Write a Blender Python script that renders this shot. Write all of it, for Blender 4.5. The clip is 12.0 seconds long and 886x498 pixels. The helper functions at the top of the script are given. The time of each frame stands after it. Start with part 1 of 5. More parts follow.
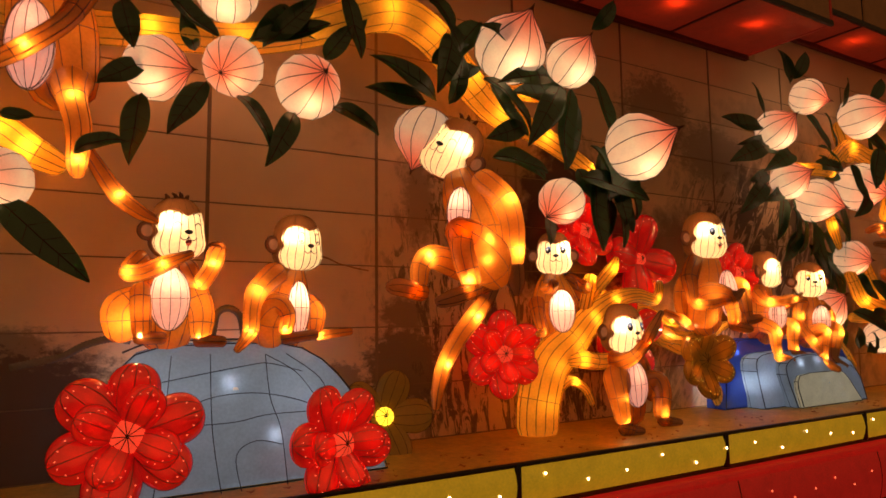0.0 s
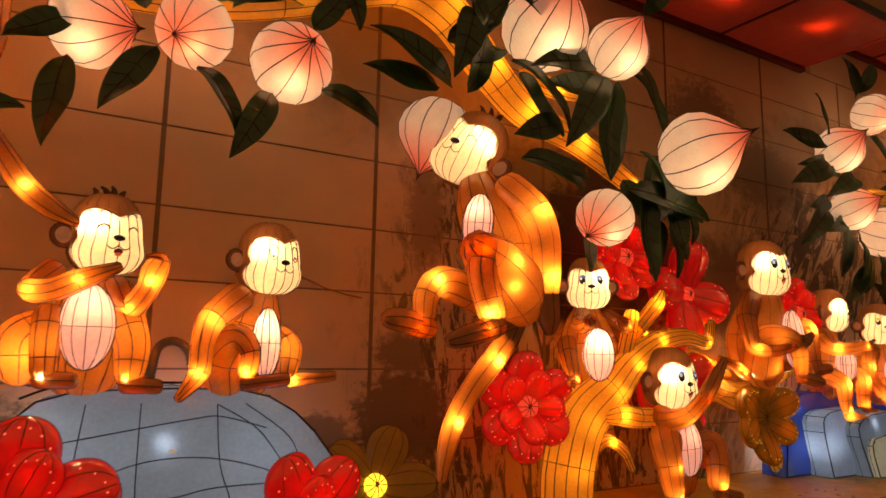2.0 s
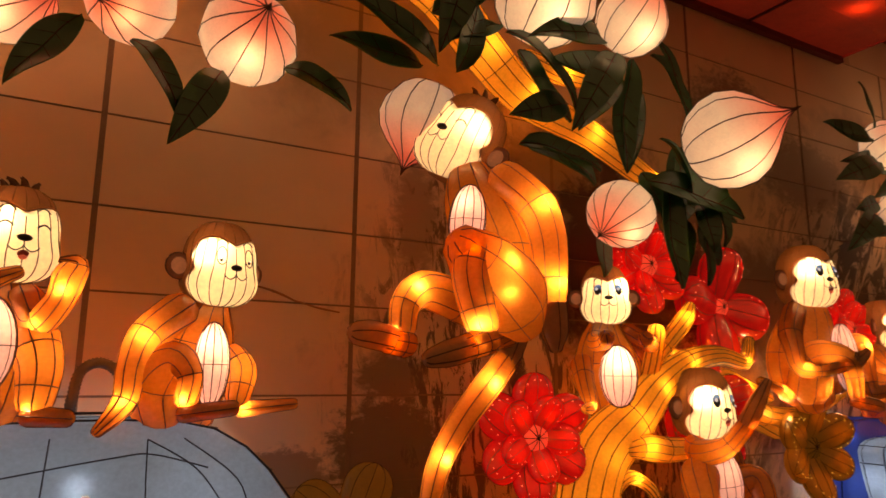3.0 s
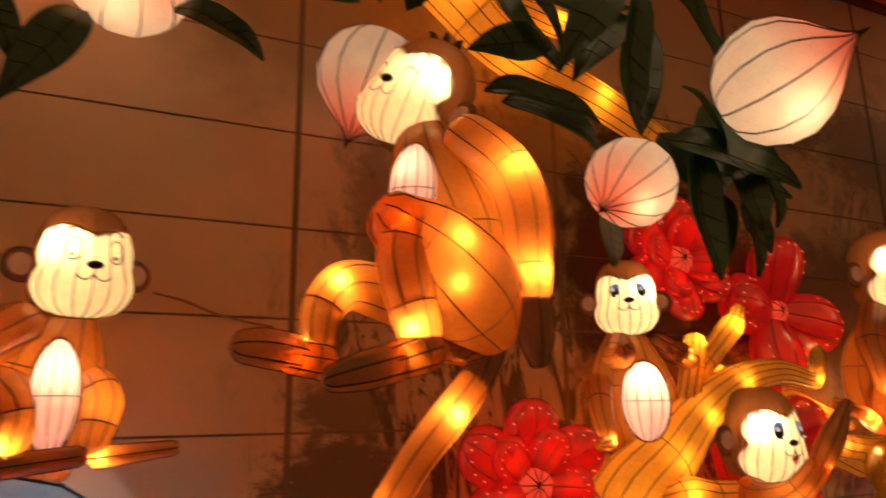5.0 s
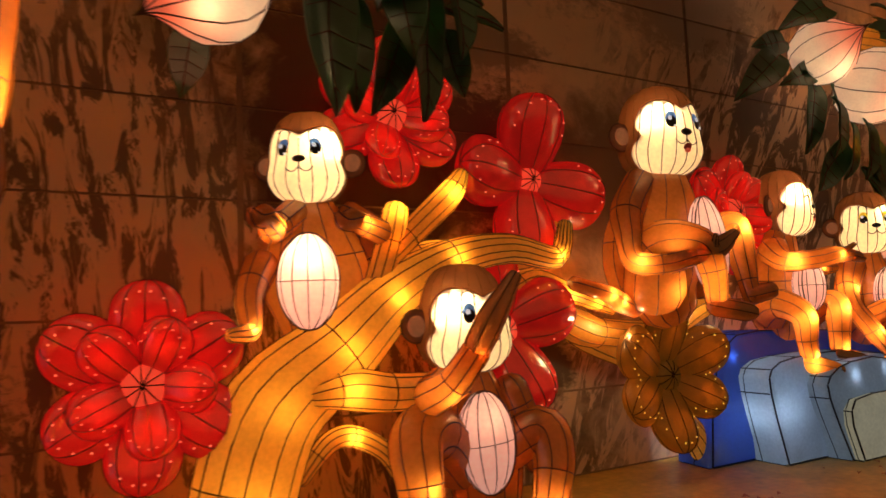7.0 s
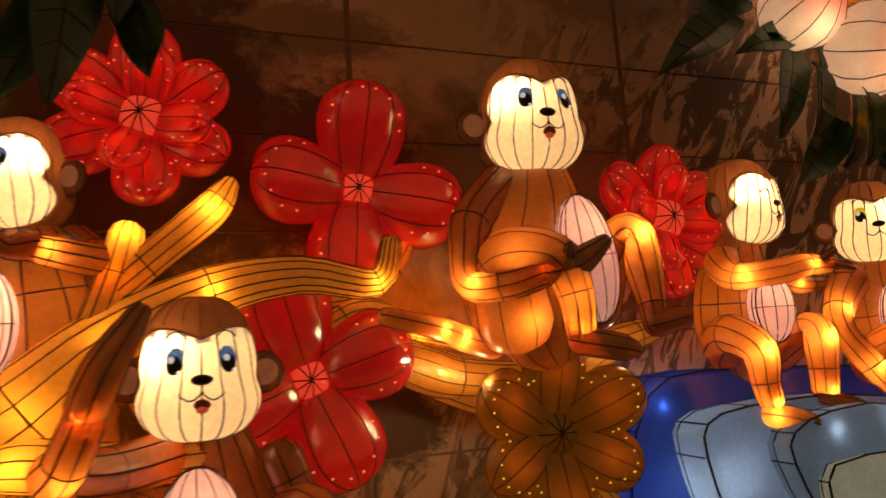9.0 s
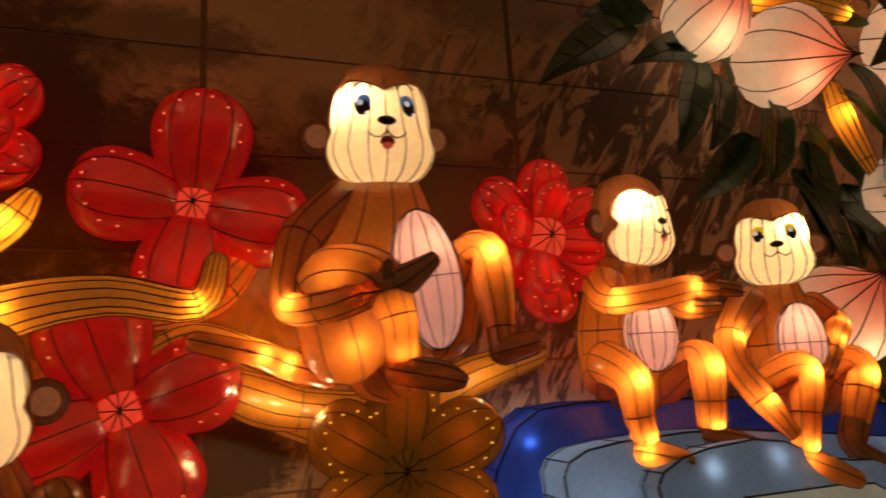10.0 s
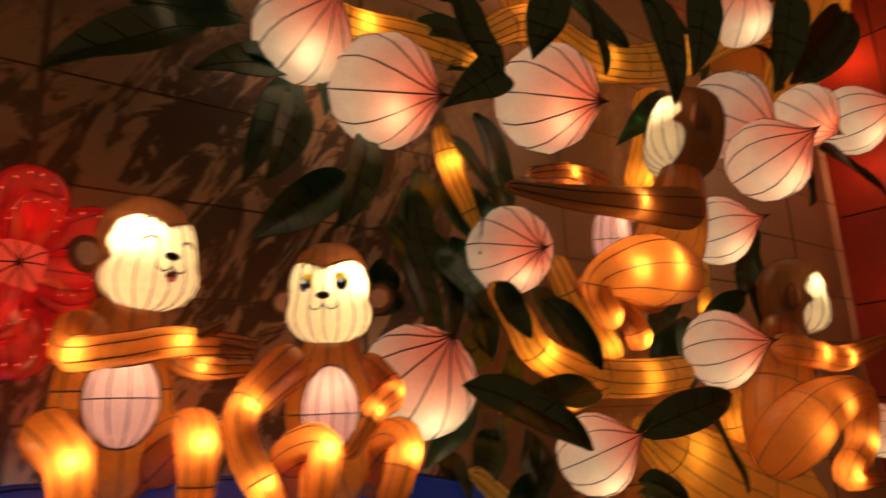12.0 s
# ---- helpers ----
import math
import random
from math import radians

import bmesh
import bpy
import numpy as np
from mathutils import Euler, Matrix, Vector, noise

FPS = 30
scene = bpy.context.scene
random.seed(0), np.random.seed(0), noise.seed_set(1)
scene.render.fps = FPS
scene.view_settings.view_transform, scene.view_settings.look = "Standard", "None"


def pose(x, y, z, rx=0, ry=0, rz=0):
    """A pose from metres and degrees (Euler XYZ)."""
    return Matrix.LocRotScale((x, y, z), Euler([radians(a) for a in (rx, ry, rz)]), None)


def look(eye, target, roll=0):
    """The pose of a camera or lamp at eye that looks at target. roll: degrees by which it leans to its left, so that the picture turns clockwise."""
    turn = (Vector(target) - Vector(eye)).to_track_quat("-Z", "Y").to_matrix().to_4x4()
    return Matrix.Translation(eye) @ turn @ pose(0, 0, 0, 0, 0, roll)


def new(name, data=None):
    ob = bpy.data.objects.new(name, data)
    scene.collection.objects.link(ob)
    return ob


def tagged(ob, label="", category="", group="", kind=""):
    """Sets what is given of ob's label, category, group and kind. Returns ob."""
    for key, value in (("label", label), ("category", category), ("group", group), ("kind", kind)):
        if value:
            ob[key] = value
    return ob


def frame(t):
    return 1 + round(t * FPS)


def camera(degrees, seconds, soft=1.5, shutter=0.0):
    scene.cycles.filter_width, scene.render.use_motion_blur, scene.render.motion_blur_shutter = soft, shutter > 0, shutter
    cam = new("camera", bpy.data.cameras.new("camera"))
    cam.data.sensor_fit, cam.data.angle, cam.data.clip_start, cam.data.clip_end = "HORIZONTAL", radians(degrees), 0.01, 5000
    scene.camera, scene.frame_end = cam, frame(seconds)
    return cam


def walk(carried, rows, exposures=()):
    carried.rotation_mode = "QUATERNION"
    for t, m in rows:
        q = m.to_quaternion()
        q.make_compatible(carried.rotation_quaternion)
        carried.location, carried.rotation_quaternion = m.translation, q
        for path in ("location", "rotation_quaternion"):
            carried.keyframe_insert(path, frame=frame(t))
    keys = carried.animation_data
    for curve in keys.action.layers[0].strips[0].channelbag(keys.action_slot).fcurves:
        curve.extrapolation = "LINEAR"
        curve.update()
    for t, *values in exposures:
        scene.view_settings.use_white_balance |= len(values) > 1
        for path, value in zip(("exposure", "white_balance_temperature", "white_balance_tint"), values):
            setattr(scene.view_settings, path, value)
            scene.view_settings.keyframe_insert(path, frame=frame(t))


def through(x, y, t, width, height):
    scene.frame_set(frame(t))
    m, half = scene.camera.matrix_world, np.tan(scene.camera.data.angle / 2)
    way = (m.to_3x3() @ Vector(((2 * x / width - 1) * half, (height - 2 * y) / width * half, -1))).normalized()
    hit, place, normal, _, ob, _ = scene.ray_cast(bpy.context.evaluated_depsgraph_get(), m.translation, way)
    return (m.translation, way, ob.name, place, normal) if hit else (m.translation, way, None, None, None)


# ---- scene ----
cam = camera(65.3, 12.0, soft=1.55, shutter=0.5)
PATH = [
    (0, (0.234, -0.004, 1.58), (1.288, 1.684, 1.784), -0.7),
    (0.5, (0.321, 0.159, 1.598), (1.379, 1.847, 1.774), -0.1),
    (1, (0.453, 0.362, 1.608), (1.501, 2.053, 1.805), 0.6),
    (1.5, (0.582, 0.587, 1.61), (1.617, 2.28, 1.86), 0.9),
    (2, (0.699, 0.814, 1.627), (1.733, 2.5, 1.926), 0.9),
    (2.5, (0.906, 0.999, 1.632), (1.936, 2.681, 1.961), 0.6),
    (3, (1.128, 1.188, 1.609), (2.093, 2.9, 1.982), 0.4),
    (3.2, (1.184, 1.261, 1.62), (2.129, 2.983, 1.997), 0.7),
    (4.8, (1.738, 1.677, 1.601), (2.527, 3.452, 2.075), -0.4),
    (5, (1.806, 1.704, 1.6), (2.633, 3.465, 2.062), -0.9),
    (5.5, (2.066, 1.758, 1.553), (3.11, 3.429, 1.896), -2.8),
    (6, (2.385, 1.767, 1.512), (3.492, 3.413, 1.764), -2.8),
    (6.5, (2.717, 1.764, 1.499), (3.789, 3.435, 1.737), -2.4),
    (7, (3.035, 1.765, 1.505), (4.026, 3.492, 1.697), -2.2),
    (7.5, (3.361, 1.828, 1.485), (4.302, 3.581, 1.688), -2.6),
    (7.7, (3.49, 1.839, 1.471), (4.408, 3.602, 1.694), -3.1),
    (9.3, (4.482, 1.879, 1.471), (5.153, 3.733, 1.804), -3.4),
    (9.5, (4.593, 1.889, 1.472), (5.259, 3.742, 1.819), -3.3),
    (10, (4.892, 1.853, 1.445), (5.564, 3.695, 1.839), -3.4),
    (10.5, (5.152, 1.771, 1.449), (5.859, 3.601, 1.839), -2.7),
    (11, (5.421, 1.781, 1.457), (6.217, 3.575, 1.843), -2.3),
    (11.5, (5.681, 1.842, 1.501), (6.666, 3.533, 1.912), -2.2),
    (12, (5.963, 1.841, 1.49), (7.122, 3.397, 1.977), -2.5),
]
walk(cam, [(t, look(eye, target, roll)) for t, eye, target, roll in PATH],
     exposures=[(0, 0.48, 7350, 19), (3, 0.44, 7500, 20), (5.5, 0.38, 6750, 13), (7.5, 0.26, 6600, 12), (9.5, 0.04, 6950, 15), (10.5, 0.02, 6500, 11), (12, -0.02, 6250, 7)])

# ---- world and large lights ----
world = bpy.data.worlds.new("night")
scene.world = world
world.use_nodes = True
world.node_tree.nodes["Background"].inputs[0].default_value = (0.60, 0.31, 0.105, 1)
world.node_tree.nodes["Background"].inputs[1].default_value = 0.165

WALL_Y = 4.35      # face of the printed backdrop
LEDGE_Y = 3.30     # front of the display platform
LEDGE_Z = 0.735     # top of the display platform
END_X = 11.85       # red end wall


# ---- materials ----
def nodes_of(name):
    m = bpy.data.materials.new(name)
    m.use_nodes = True
    t = m.node_tree
    for n in list(t.nodes):
        t.nodes.remove(n)
    return m, t.nodes, t.links


def mottled(nd, ln, colour, amount, scale, coord):
    """A colour broken up by noise at two scales."""
    a = nd.new("ShaderNodeTexNoise")
    a.inputs["Scale"].default_value, a.inputs["Detail"].default_value = scale, 4
    b = nd.new("ShaderNodeTexNoise")
    b.inputs["Scale"].default_value, b.inputs["Detail"].default_value = scale * 7, 3
    ln.new(coord, a.inputs["Vector"])
    ln.new(coord, b.inputs["Vector"])
    s = nd.new("ShaderNodeMath")
    s.operation = "ADD"
    ln.new(a.outputs["Fac"], s.inputs[0])
    ln.new(b.outputs["Fac"], s.inputs[1])
    r = nd.new("ShaderNodeMapRange")
    r.inputs["From Min"].default_value, r.inputs["From Max"].default_value = 0.6, 1.4
    r.inputs["To Min"].default_value, r.inputs["To Max"].default_value = 1 - amount, 1 + amount
    ln.new(s.outputs[0], r.inputs["Value"])
    mul = nd.new("ShaderNodeVectorMath")
    mul.operation = "SCALE"
    mul.inputs[0].default_value = colour
    ln.new(r.outputs[0], mul.inputs["Scale"])
    return mul.outputs[0], a.outputs["Fac"]


def fabric(name, colour, through=0.6, glow=0.0, gloss=0.05, gradient=None, rough=0.35):
    """Stretched silk over a wire frame, lit from inside: part diffuse, part translucent, a thin varnish."""
    m, nd, ln = nodes_of(name)
    co = nd.new("ShaderNodeTexCoord").outputs["Object"]
    if gradient:
        sep = nd.new("ShaderNodeSeparateXYZ")
        ln.new(co, sep.inputs[0])
        ramp = nd.new("ShaderNodeValToRGB")
        lo, hi, tint = gradient
        ramp.color_ramp.elements[0].position, ramp.color_ramp.elements[1].position = lo, hi
        ramp.color_ramp.elements[0].color = (*colour, 1)
        ramp.color_ramp.elements[1].color = (*tint, 1)
        half = nd.new("ShaderNodeMath")
        half.operation = "MULTIPLY_ADD"
        half.inputs[1].default_value, half.inputs[2].default_value = 0.4, 0.4
        ln.new(sep.outputs[2], half.inputs[0])
        ln.new(half.outputs[0], ramp.inputs[0])
        grain, fac = mottled(nd, ln, (1, 1, 1), 0.10, 3, co)
        mul = nd.new("ShaderNodeVectorMath")
        mul.operation = "MULTIPLY"
        ln.new(ramp.outputs[0], mul.inputs[0])
        ln.new(grain, mul.inputs[1])
        col = mul.outputs[0]
    else:
        col, fac = mottled(nd, ln, colour, 0.16, 9, co)
    dif, tra = nd.new("ShaderNodeBsdfDiffuse"), nd.new("ShaderNodeBsdfTranslucent")
    glo, emi = nd.new("ShaderNodeBsdfAnisotropic"), nd.new("ShaderNodeEmission")
    bump = nd.new("ShaderNodeBump")
    bump.inputs["Strength"].default_value, bump.inputs["Distance"].default_value = 0.15, 0.01
    ln.new(fac, bump.inputs["Height"])
    glo.inputs["Roughness"].default_value = rough
    ln.new(bump.outputs[0], glo.inputs["Normal"])
    for n in (dif, tra, emi):
        ln.new(col, n.inputs["Color"])
    emi.inputs["Strength"].default_value = glow
    mix = nd.new("ShaderNodeMixShader")
    mix.inputs[0].default_value = through
    ln.new(dif.outputs[0], mix.inputs[1])
    ln.new(tra.outputs[0], mix.inputs[2])
    var = nd.new("ShaderNodeMixShader")
    var.inputs[0].default_value = gloss
    ln.new(mix.outputs[0], var.inputs[1])
    ln.new(glo.outputs[0], var.inputs[2])
    add = nd.new("ShaderNodeAddShader")
    ln.new(var.outputs[0], add.inputs[0])
    ln.new(emi.outputs[0], add.inputs[1])
    out = nd.new("ShaderNodeOutputMaterial")
    ln.new(add.outputs[0], out.inputs[0])
    return m


def solid(name, colour, rough=0.6, metal=0.0, scale=12.0, amount=0.15, bump=0.1, emission=0.0, specular=0.5):
    m, nd, ln = nodes_of(name)
    co = nd.new("ShaderNodeTexCoord").outputs["Object"]
    col, fac = mottled(nd, ln, colour, amount, scale, co)
    p = nd.new("ShaderNodeBsdfPrincipled")
    ln.new(col, p.inputs["Base Color"])
    p.inputs["Roughness"].default_value, p.inputs["Metallic"].default_value = rough, metal
    p.inputs["Specular IOR Level"].default_value = specular
    if emission:
        p.inputs["Emission Color"].default_value = (*colour, 1)
        p.inputs["Emission Strength"].default_value = emission
    b = nd.new("ShaderNodeBump")
    b.inputs["Strength"].default_value, b.inputs["Distance"].default_value = bump, 0.01
    ln.new(fac, b.inputs["Height"])
    ln.new(b.outputs[0], p.inputs["Normal"])
    out = nd.new("ShaderNodeOutputMaterial")
    ln.new(p.outputs[0], out.inputs[0])
    return m


def ink_print(name):
    """The printed backdrop: pale paper with an ink-wash landscape of cliffs, pines and far hills."""
    m, nd, ln = nodes_of(name)
    geo = nd.new("ShaderNodeNewGeometry")
    pos = geo.outputs["Position"]
    sep = nd.new("ShaderNodeSeparateXYZ")
    ln.new(pos, sep.inputs[0])
    X, Z = sep.outputs[0], sep.outputs[2]

    def math_node(op, a, b=None, clamp=False):
        n = nd.new("ShaderNodeMath")
        n.operation, n.use_clamp = op, clamp
        for i, v in enumerate((a, b)):
            if v is None:
                continue
            if isinstance(v, (int, float)):
                n.inputs[i].default_value = v
            else:
                ln.new(v, n.inputs[i])
        return n.outputs[0]

    def ramp_of(v, lo, hi, a=0.0, b=1.0):
        n = nd.new("ShaderNodeMapRange")
        n.interpolation_type = "SMOOTHSTEP"
        for k, w in (("From Min", lo), ("From Max", hi), ("To Min", a), ("To Max", b)):
            n.inputs[k].default_value = w
        ln.new(v, n.inputs["Value"])
        return n.outputs[0]

    def noise_of(scale, stretch, detail=6, rough=0.6, warp=0.0, turn=0.0):
        rot = nd.new("ShaderNodeMapping")
        rot.inputs["Rotation"].default_value = (0, turn, 0)
        ln.new(pos, rot.inputs[0])
        mp = nd.new("ShaderNodeMapping")
        mp.inputs["Scale"].default_value = stretch
        ln.new(rot.outputs[0], mp.inputs[0])
        n = nd.new("ShaderNodeTexNoise")
        n.inputs["Scale"].default_value, n.inputs["Detail"].default_value = scale, detail
        n.inputs["Roughness"].default_value, n.inputs["Distortion"].default_value = rough, warp
        ln.new(mp.outputs[0], n.inputs["Vector"])
        return n.outputs["Fac"]

    def patch(x, z, w, h, soft, wobble):
        """An uneven blot round (x, z)."""
        dx = math_node("DIVIDE", math_node("SUBTRACT", X, x), w)
        dz = math_node("DIVIDE", math_node("SUBTRACT", Z, z), h)
        d = math_node("SQRT", math_node("ADD", math_node("MULTIPLY", dx, dx), math_node("MULTIPLY", dz, dz)))
        d = math_node("ADD", d, math_node("MULTIPLY", math_node("SUBTRACT", wobble, 0.5), 1.5))
        return ramp_of(d, 1.0 - soft, 1.0 + soft, 1.0, 0.0)

    blotch = noise_of(5.5, (1, 1, 1), 8, 0.65, 0.4)
    fine = noise_of(16, (1, 1, 1.6), 6, 0.7, 0.3)
    streak = noise_of(6.0, (2.2, 1, 0.62), 9, 0.72, 1.1, 0.08)
    streak2 = noise_of(3.0, (2.6, 1, 0.75), 8, 0.68, 1.3, -0.50)
    wash = noise_of(0.9, (1, 1, 1.6), 3, 0.5)

    # cliffs: brushed streaks, only where the cliffs stand
    cliff = math_node("MAXIMUM", patch(3.35, 1.6, 0.85, 1.35, 0.35, blotch), patch(7.1, 1.9, 1.55, 1.45, 0.4, blotch))
    cliff = math_node("MAXIMUM", cliff, patch(4.3, 1.0, 1.2, 0.8, 0.4, blotch))
    left_streaks = math_node("MULTIPLY", ramp_of(X, 4.6, 5.2, 1.0, 0.0), ramp_of(streak, 0.485, 0.545))
    right_streaks = math_node("MULTIPLY", ramp_of(X, 4.6, 5.2), ramp_of(streak2, 0.47, 0.53))
    lines = math_node("ADD", left_streaks, right_streaks, True)
    ink = math_node("MULTIPLY", cliff, math_node("ADD", math_node("MULTIPLY", lines, 0.74), 0.12))
    # dark slope behind the flowers, pines and ground at the foot, far hills above; one blot is painted shade
    for x, z, w, h, soft, k, wob in (
        (4.15, 2.35, 0.55, 0.75, 0.3, 0.95, blotch), (4.75, 2.2, 0.5, 0.35, 0.3, 0.9, fine),
        (2.62, 1.26, 0.32, 0.27, 0.2, 0.78, fine), (2.62, 1.62, 0.20, 0.12, 0.3, 0.7, fine), (2.10, 1.16, 0.22, 0.14, 0.2, 0.62, fine),
        (0.25, 1.15, 0.55, 0.32, 0.3, 0.9, fine), (0.2, 1.45, 0.25, 0.12, 0.3, 0.65, fine), (0.4, 0.80, 0.8, 0.28, 0.3, 0.9, blotch),
        (2.75, 2.45, 0.13, 0.35, 0.4, 0.55, fine), (2.5, 3.35, 0.6, 0.45, 0.5, 0.42, blotch), (1.2, 3.55, 0.9, 0.4, 0.5, 0.3, blotch),
        (5.35, 3.45, 0.45, 0.40, 0.3, 0.6, fine), (6.2, 3.2, 0.6, 0.30, 0.3, 0.55, fine), (4.75, 2.75, 0.35, 0.12, 0.3, 0.6, fine),
        # (8.25, 1.6) is no print: it paints in the darkness behind the crowded leaves
        (5.6, 2.15, 0.6, 0.45, 0.4, 0.75, blotch), (8.6, 2.3, 1.0, 1.3, 0.4, 0.6, blotch), (6.25, 2.65, 0.30, 0.75, 0.4, 0.25, blotch), (6.9, 3.5, 0.7, 0.35, 0.4, 0.35, blotch), (8.25, 1.6, 0.5, 0.6, 0.4, 0.8, blotch), (3.6, 2.75, 0.5, 0.3, 0.4, 0.6, blotch), (5.0, 1.25, 0.22, 0.16, 0.25, 0.9, fine),
    ):
        ink = math_node("MAXIMUM", ink, math_node("MULTIPLY", patch(x, z, w, h, soft, wob), k))
    mixc = nd.new("ShaderNodeMix")
    mixc.data_type = "RGBA"
    ln.new(ink, mixc.inputs["Factor"])
    paper = nd.new("ShaderNodeMix")
    paper.data_type = "RGBA"
    ln.new(ramp_of(wash, 0.3, 0.7), paper.inputs["Factor"])
    paper.inputs["A"].default_value, paper.inputs["B"].default_value = (0.93, 0.70, 0.48, 1), (0.82, 0.61, 0.415, 1)
    ln.new(paper.outputs["Result"], mixc.inputs["A"])
    mixc.inputs["B"].default_value = (0.085, 0.050, 0.044, 1)
    p = nd.new("ShaderNodeBsdfPrincipled")
    p.inputs["Roughness"].default_value = 0.55
    p.inputs["Specular IOR Level"].default_value = 0.25
    ln.new(mixc.outputs["Result"], p.inputs["Base Color"])
    bump = nd.new("ShaderNodeBump")
    bump.inputs["Strength"].default_value, bump.inputs["Distance"].default_value = 0.2, 0.02
    ln.new(noise_of(3.0, (1, 1, 0.4), 3), bump.inputs["Height"])
    ln.new(bump.outputs[0], p.inputs["Normal"])
    out = nd.new("ShaderNodeOutputMaterial")
    ln.new(p.outputs[0], out.inputs[0])
    return m


FUR = fabric("orange_silk", (0.66, 0.215, 0.036), through=0.70, glow=0.022, gloss=0.13, rough=0.26)
CROWN = fabric("chestnut_silk", (0.125, 0.036, 0.009), through=0.45, glow=0.04, gloss=0.08)
EAR = fabric("tan_silk", (0.30, 0.095, 0.03), glow=0.07)
EAR_IN = fabric("light_tan_silk", (0.62, 0.24, 0.09), glow=0.16)
# brown for small things; on limb ends a shaded copy of the orange silk
FUR_DARK = fabric("brown_and_unlit_silk", (0.40, 0.14, 0.032), glow=0.045, gloss=0.08)
FACE = fabric("cream_silk", (0.86, 0.66, 0.37), glow=0.23)
BELLY = fabric("pink_silk", (0.86, 0.52, 0.42), glow=0.27)
BARK = fabric("amber_silk", (0.80, 0.34, 0.035), glow=0.11)
PEACH = fabric("peach_silk", (0.84, 0.68, 0.49), glow=0.17, gradient=(0.42, 0.78, (0.86, 0.20, 0.11)))
RED = fabric("red_silk", (0.58, 0.012, 0.010), glow=0.16, gloss=0.24, rough=0.2)
RED_CORE = fabric("scarlet_silk", (0.85, 0.07, 0.03), glow=0.55, gloss=0.08)
GOLD = fabric("gold_silk", (0.36, 0.150, 0.012), glow=0.07, gloss=0.08)
GOLD_CORE = fabric("yellow_silk", (0.85, 0.60, 0.04), glow=1.5)
ROCK_PALE = fabric("pale_blue_silk", (0.24, 0.32, 0.40), glow=0.13, gloss=0.08)
ROCK_DEEP = fabric("deep_blue_silk", (0.015, 0.05, 0.30), glow=0.13, gloss=0.10)
ROCK_GREY = fabric("grey_cream_silk", (0.50, 0.48, 0.34), glow=0.22)
LEAF = fabric("green_silk", (0.024, 0.165, 0.050), through=0.5, glow=0.0, gloss=0.13, rough=0.30)
BAND = fabric("yellow_banner_silk", (0.66, 0.38, 0.02), glow=0.26, gloss=0.08)
SKIRT = fabric("crimson_silk", (0.55, 0.02, 0.012), glow=0.24, gloss=0.08)
EAVE = fabric("red_canopy_silk", (0.52, 0.05, 0.02), glow=0.06, gloss=0.06)
WIRE = solid("dark_wire", (0.10, 0.034, 0.012), 0.6, bump=0.0)
WIRE_BLUE = solid("black_wire", (0.015, 0.018, 0.03), 0.6, bump=0.0)
BLACK = solid("black_paint", (0.015, 0.010, 0.010), 0.35)
WHITE = solid("white_paint", (0.85, 0.85, 0.85), 0.4, emission=0.5)
BLUE = fabric("blue_painted_silk", (0.16, 0.30, 0.62), glow=0.16)
YELLOW = fabric("yellow_painted_silk", (0.80, 0.58, 0.04), glow=0.30)
LIP = fabric("tongue_red_silk", (0.70, 0.13, 0.06), glow=0.28)
MOUTH = fabric("mouth_red_silk", (0.24, 0.03, 0.015), glow=0.10)
LED = solid("lit_bulb", (1.0, 0.80, 0.45), 0.4, emission=6.0)
LED_GOLD = solid("lit_bulb_yellow", (0.9, 0.55, 0.06), 0.4, emission=0.9)
LED_RED = solid("lit_bulb_red", (1.0, 0.16, 0.07), 0.4, emission=1.0)
PRINT = ink_print("ink_landscape_print")
STEEL = solid("dark_steel", (0.05, 0.04, 0.04), 0.5, 0.6)
DECK = solid("painted_board", (0.66, 0.42, 0.09), 0.5, scale=4, amount=0.3)
GROUND = solid("dark_paving", (0.07, 0.06, 0.055), 0.7, scale=3, amount=0.3)
HOSE = solid("grey_plastic_hose", (0.22, 0.20, 0.18), 0.25, specular=0.7)
BEAM = solid("dark_red_paint", (0.14, 0.014, 0.008), 0.5)
GROOVE = solid("brown_joint", (0.30, 0.20, 0.14), 0.7)


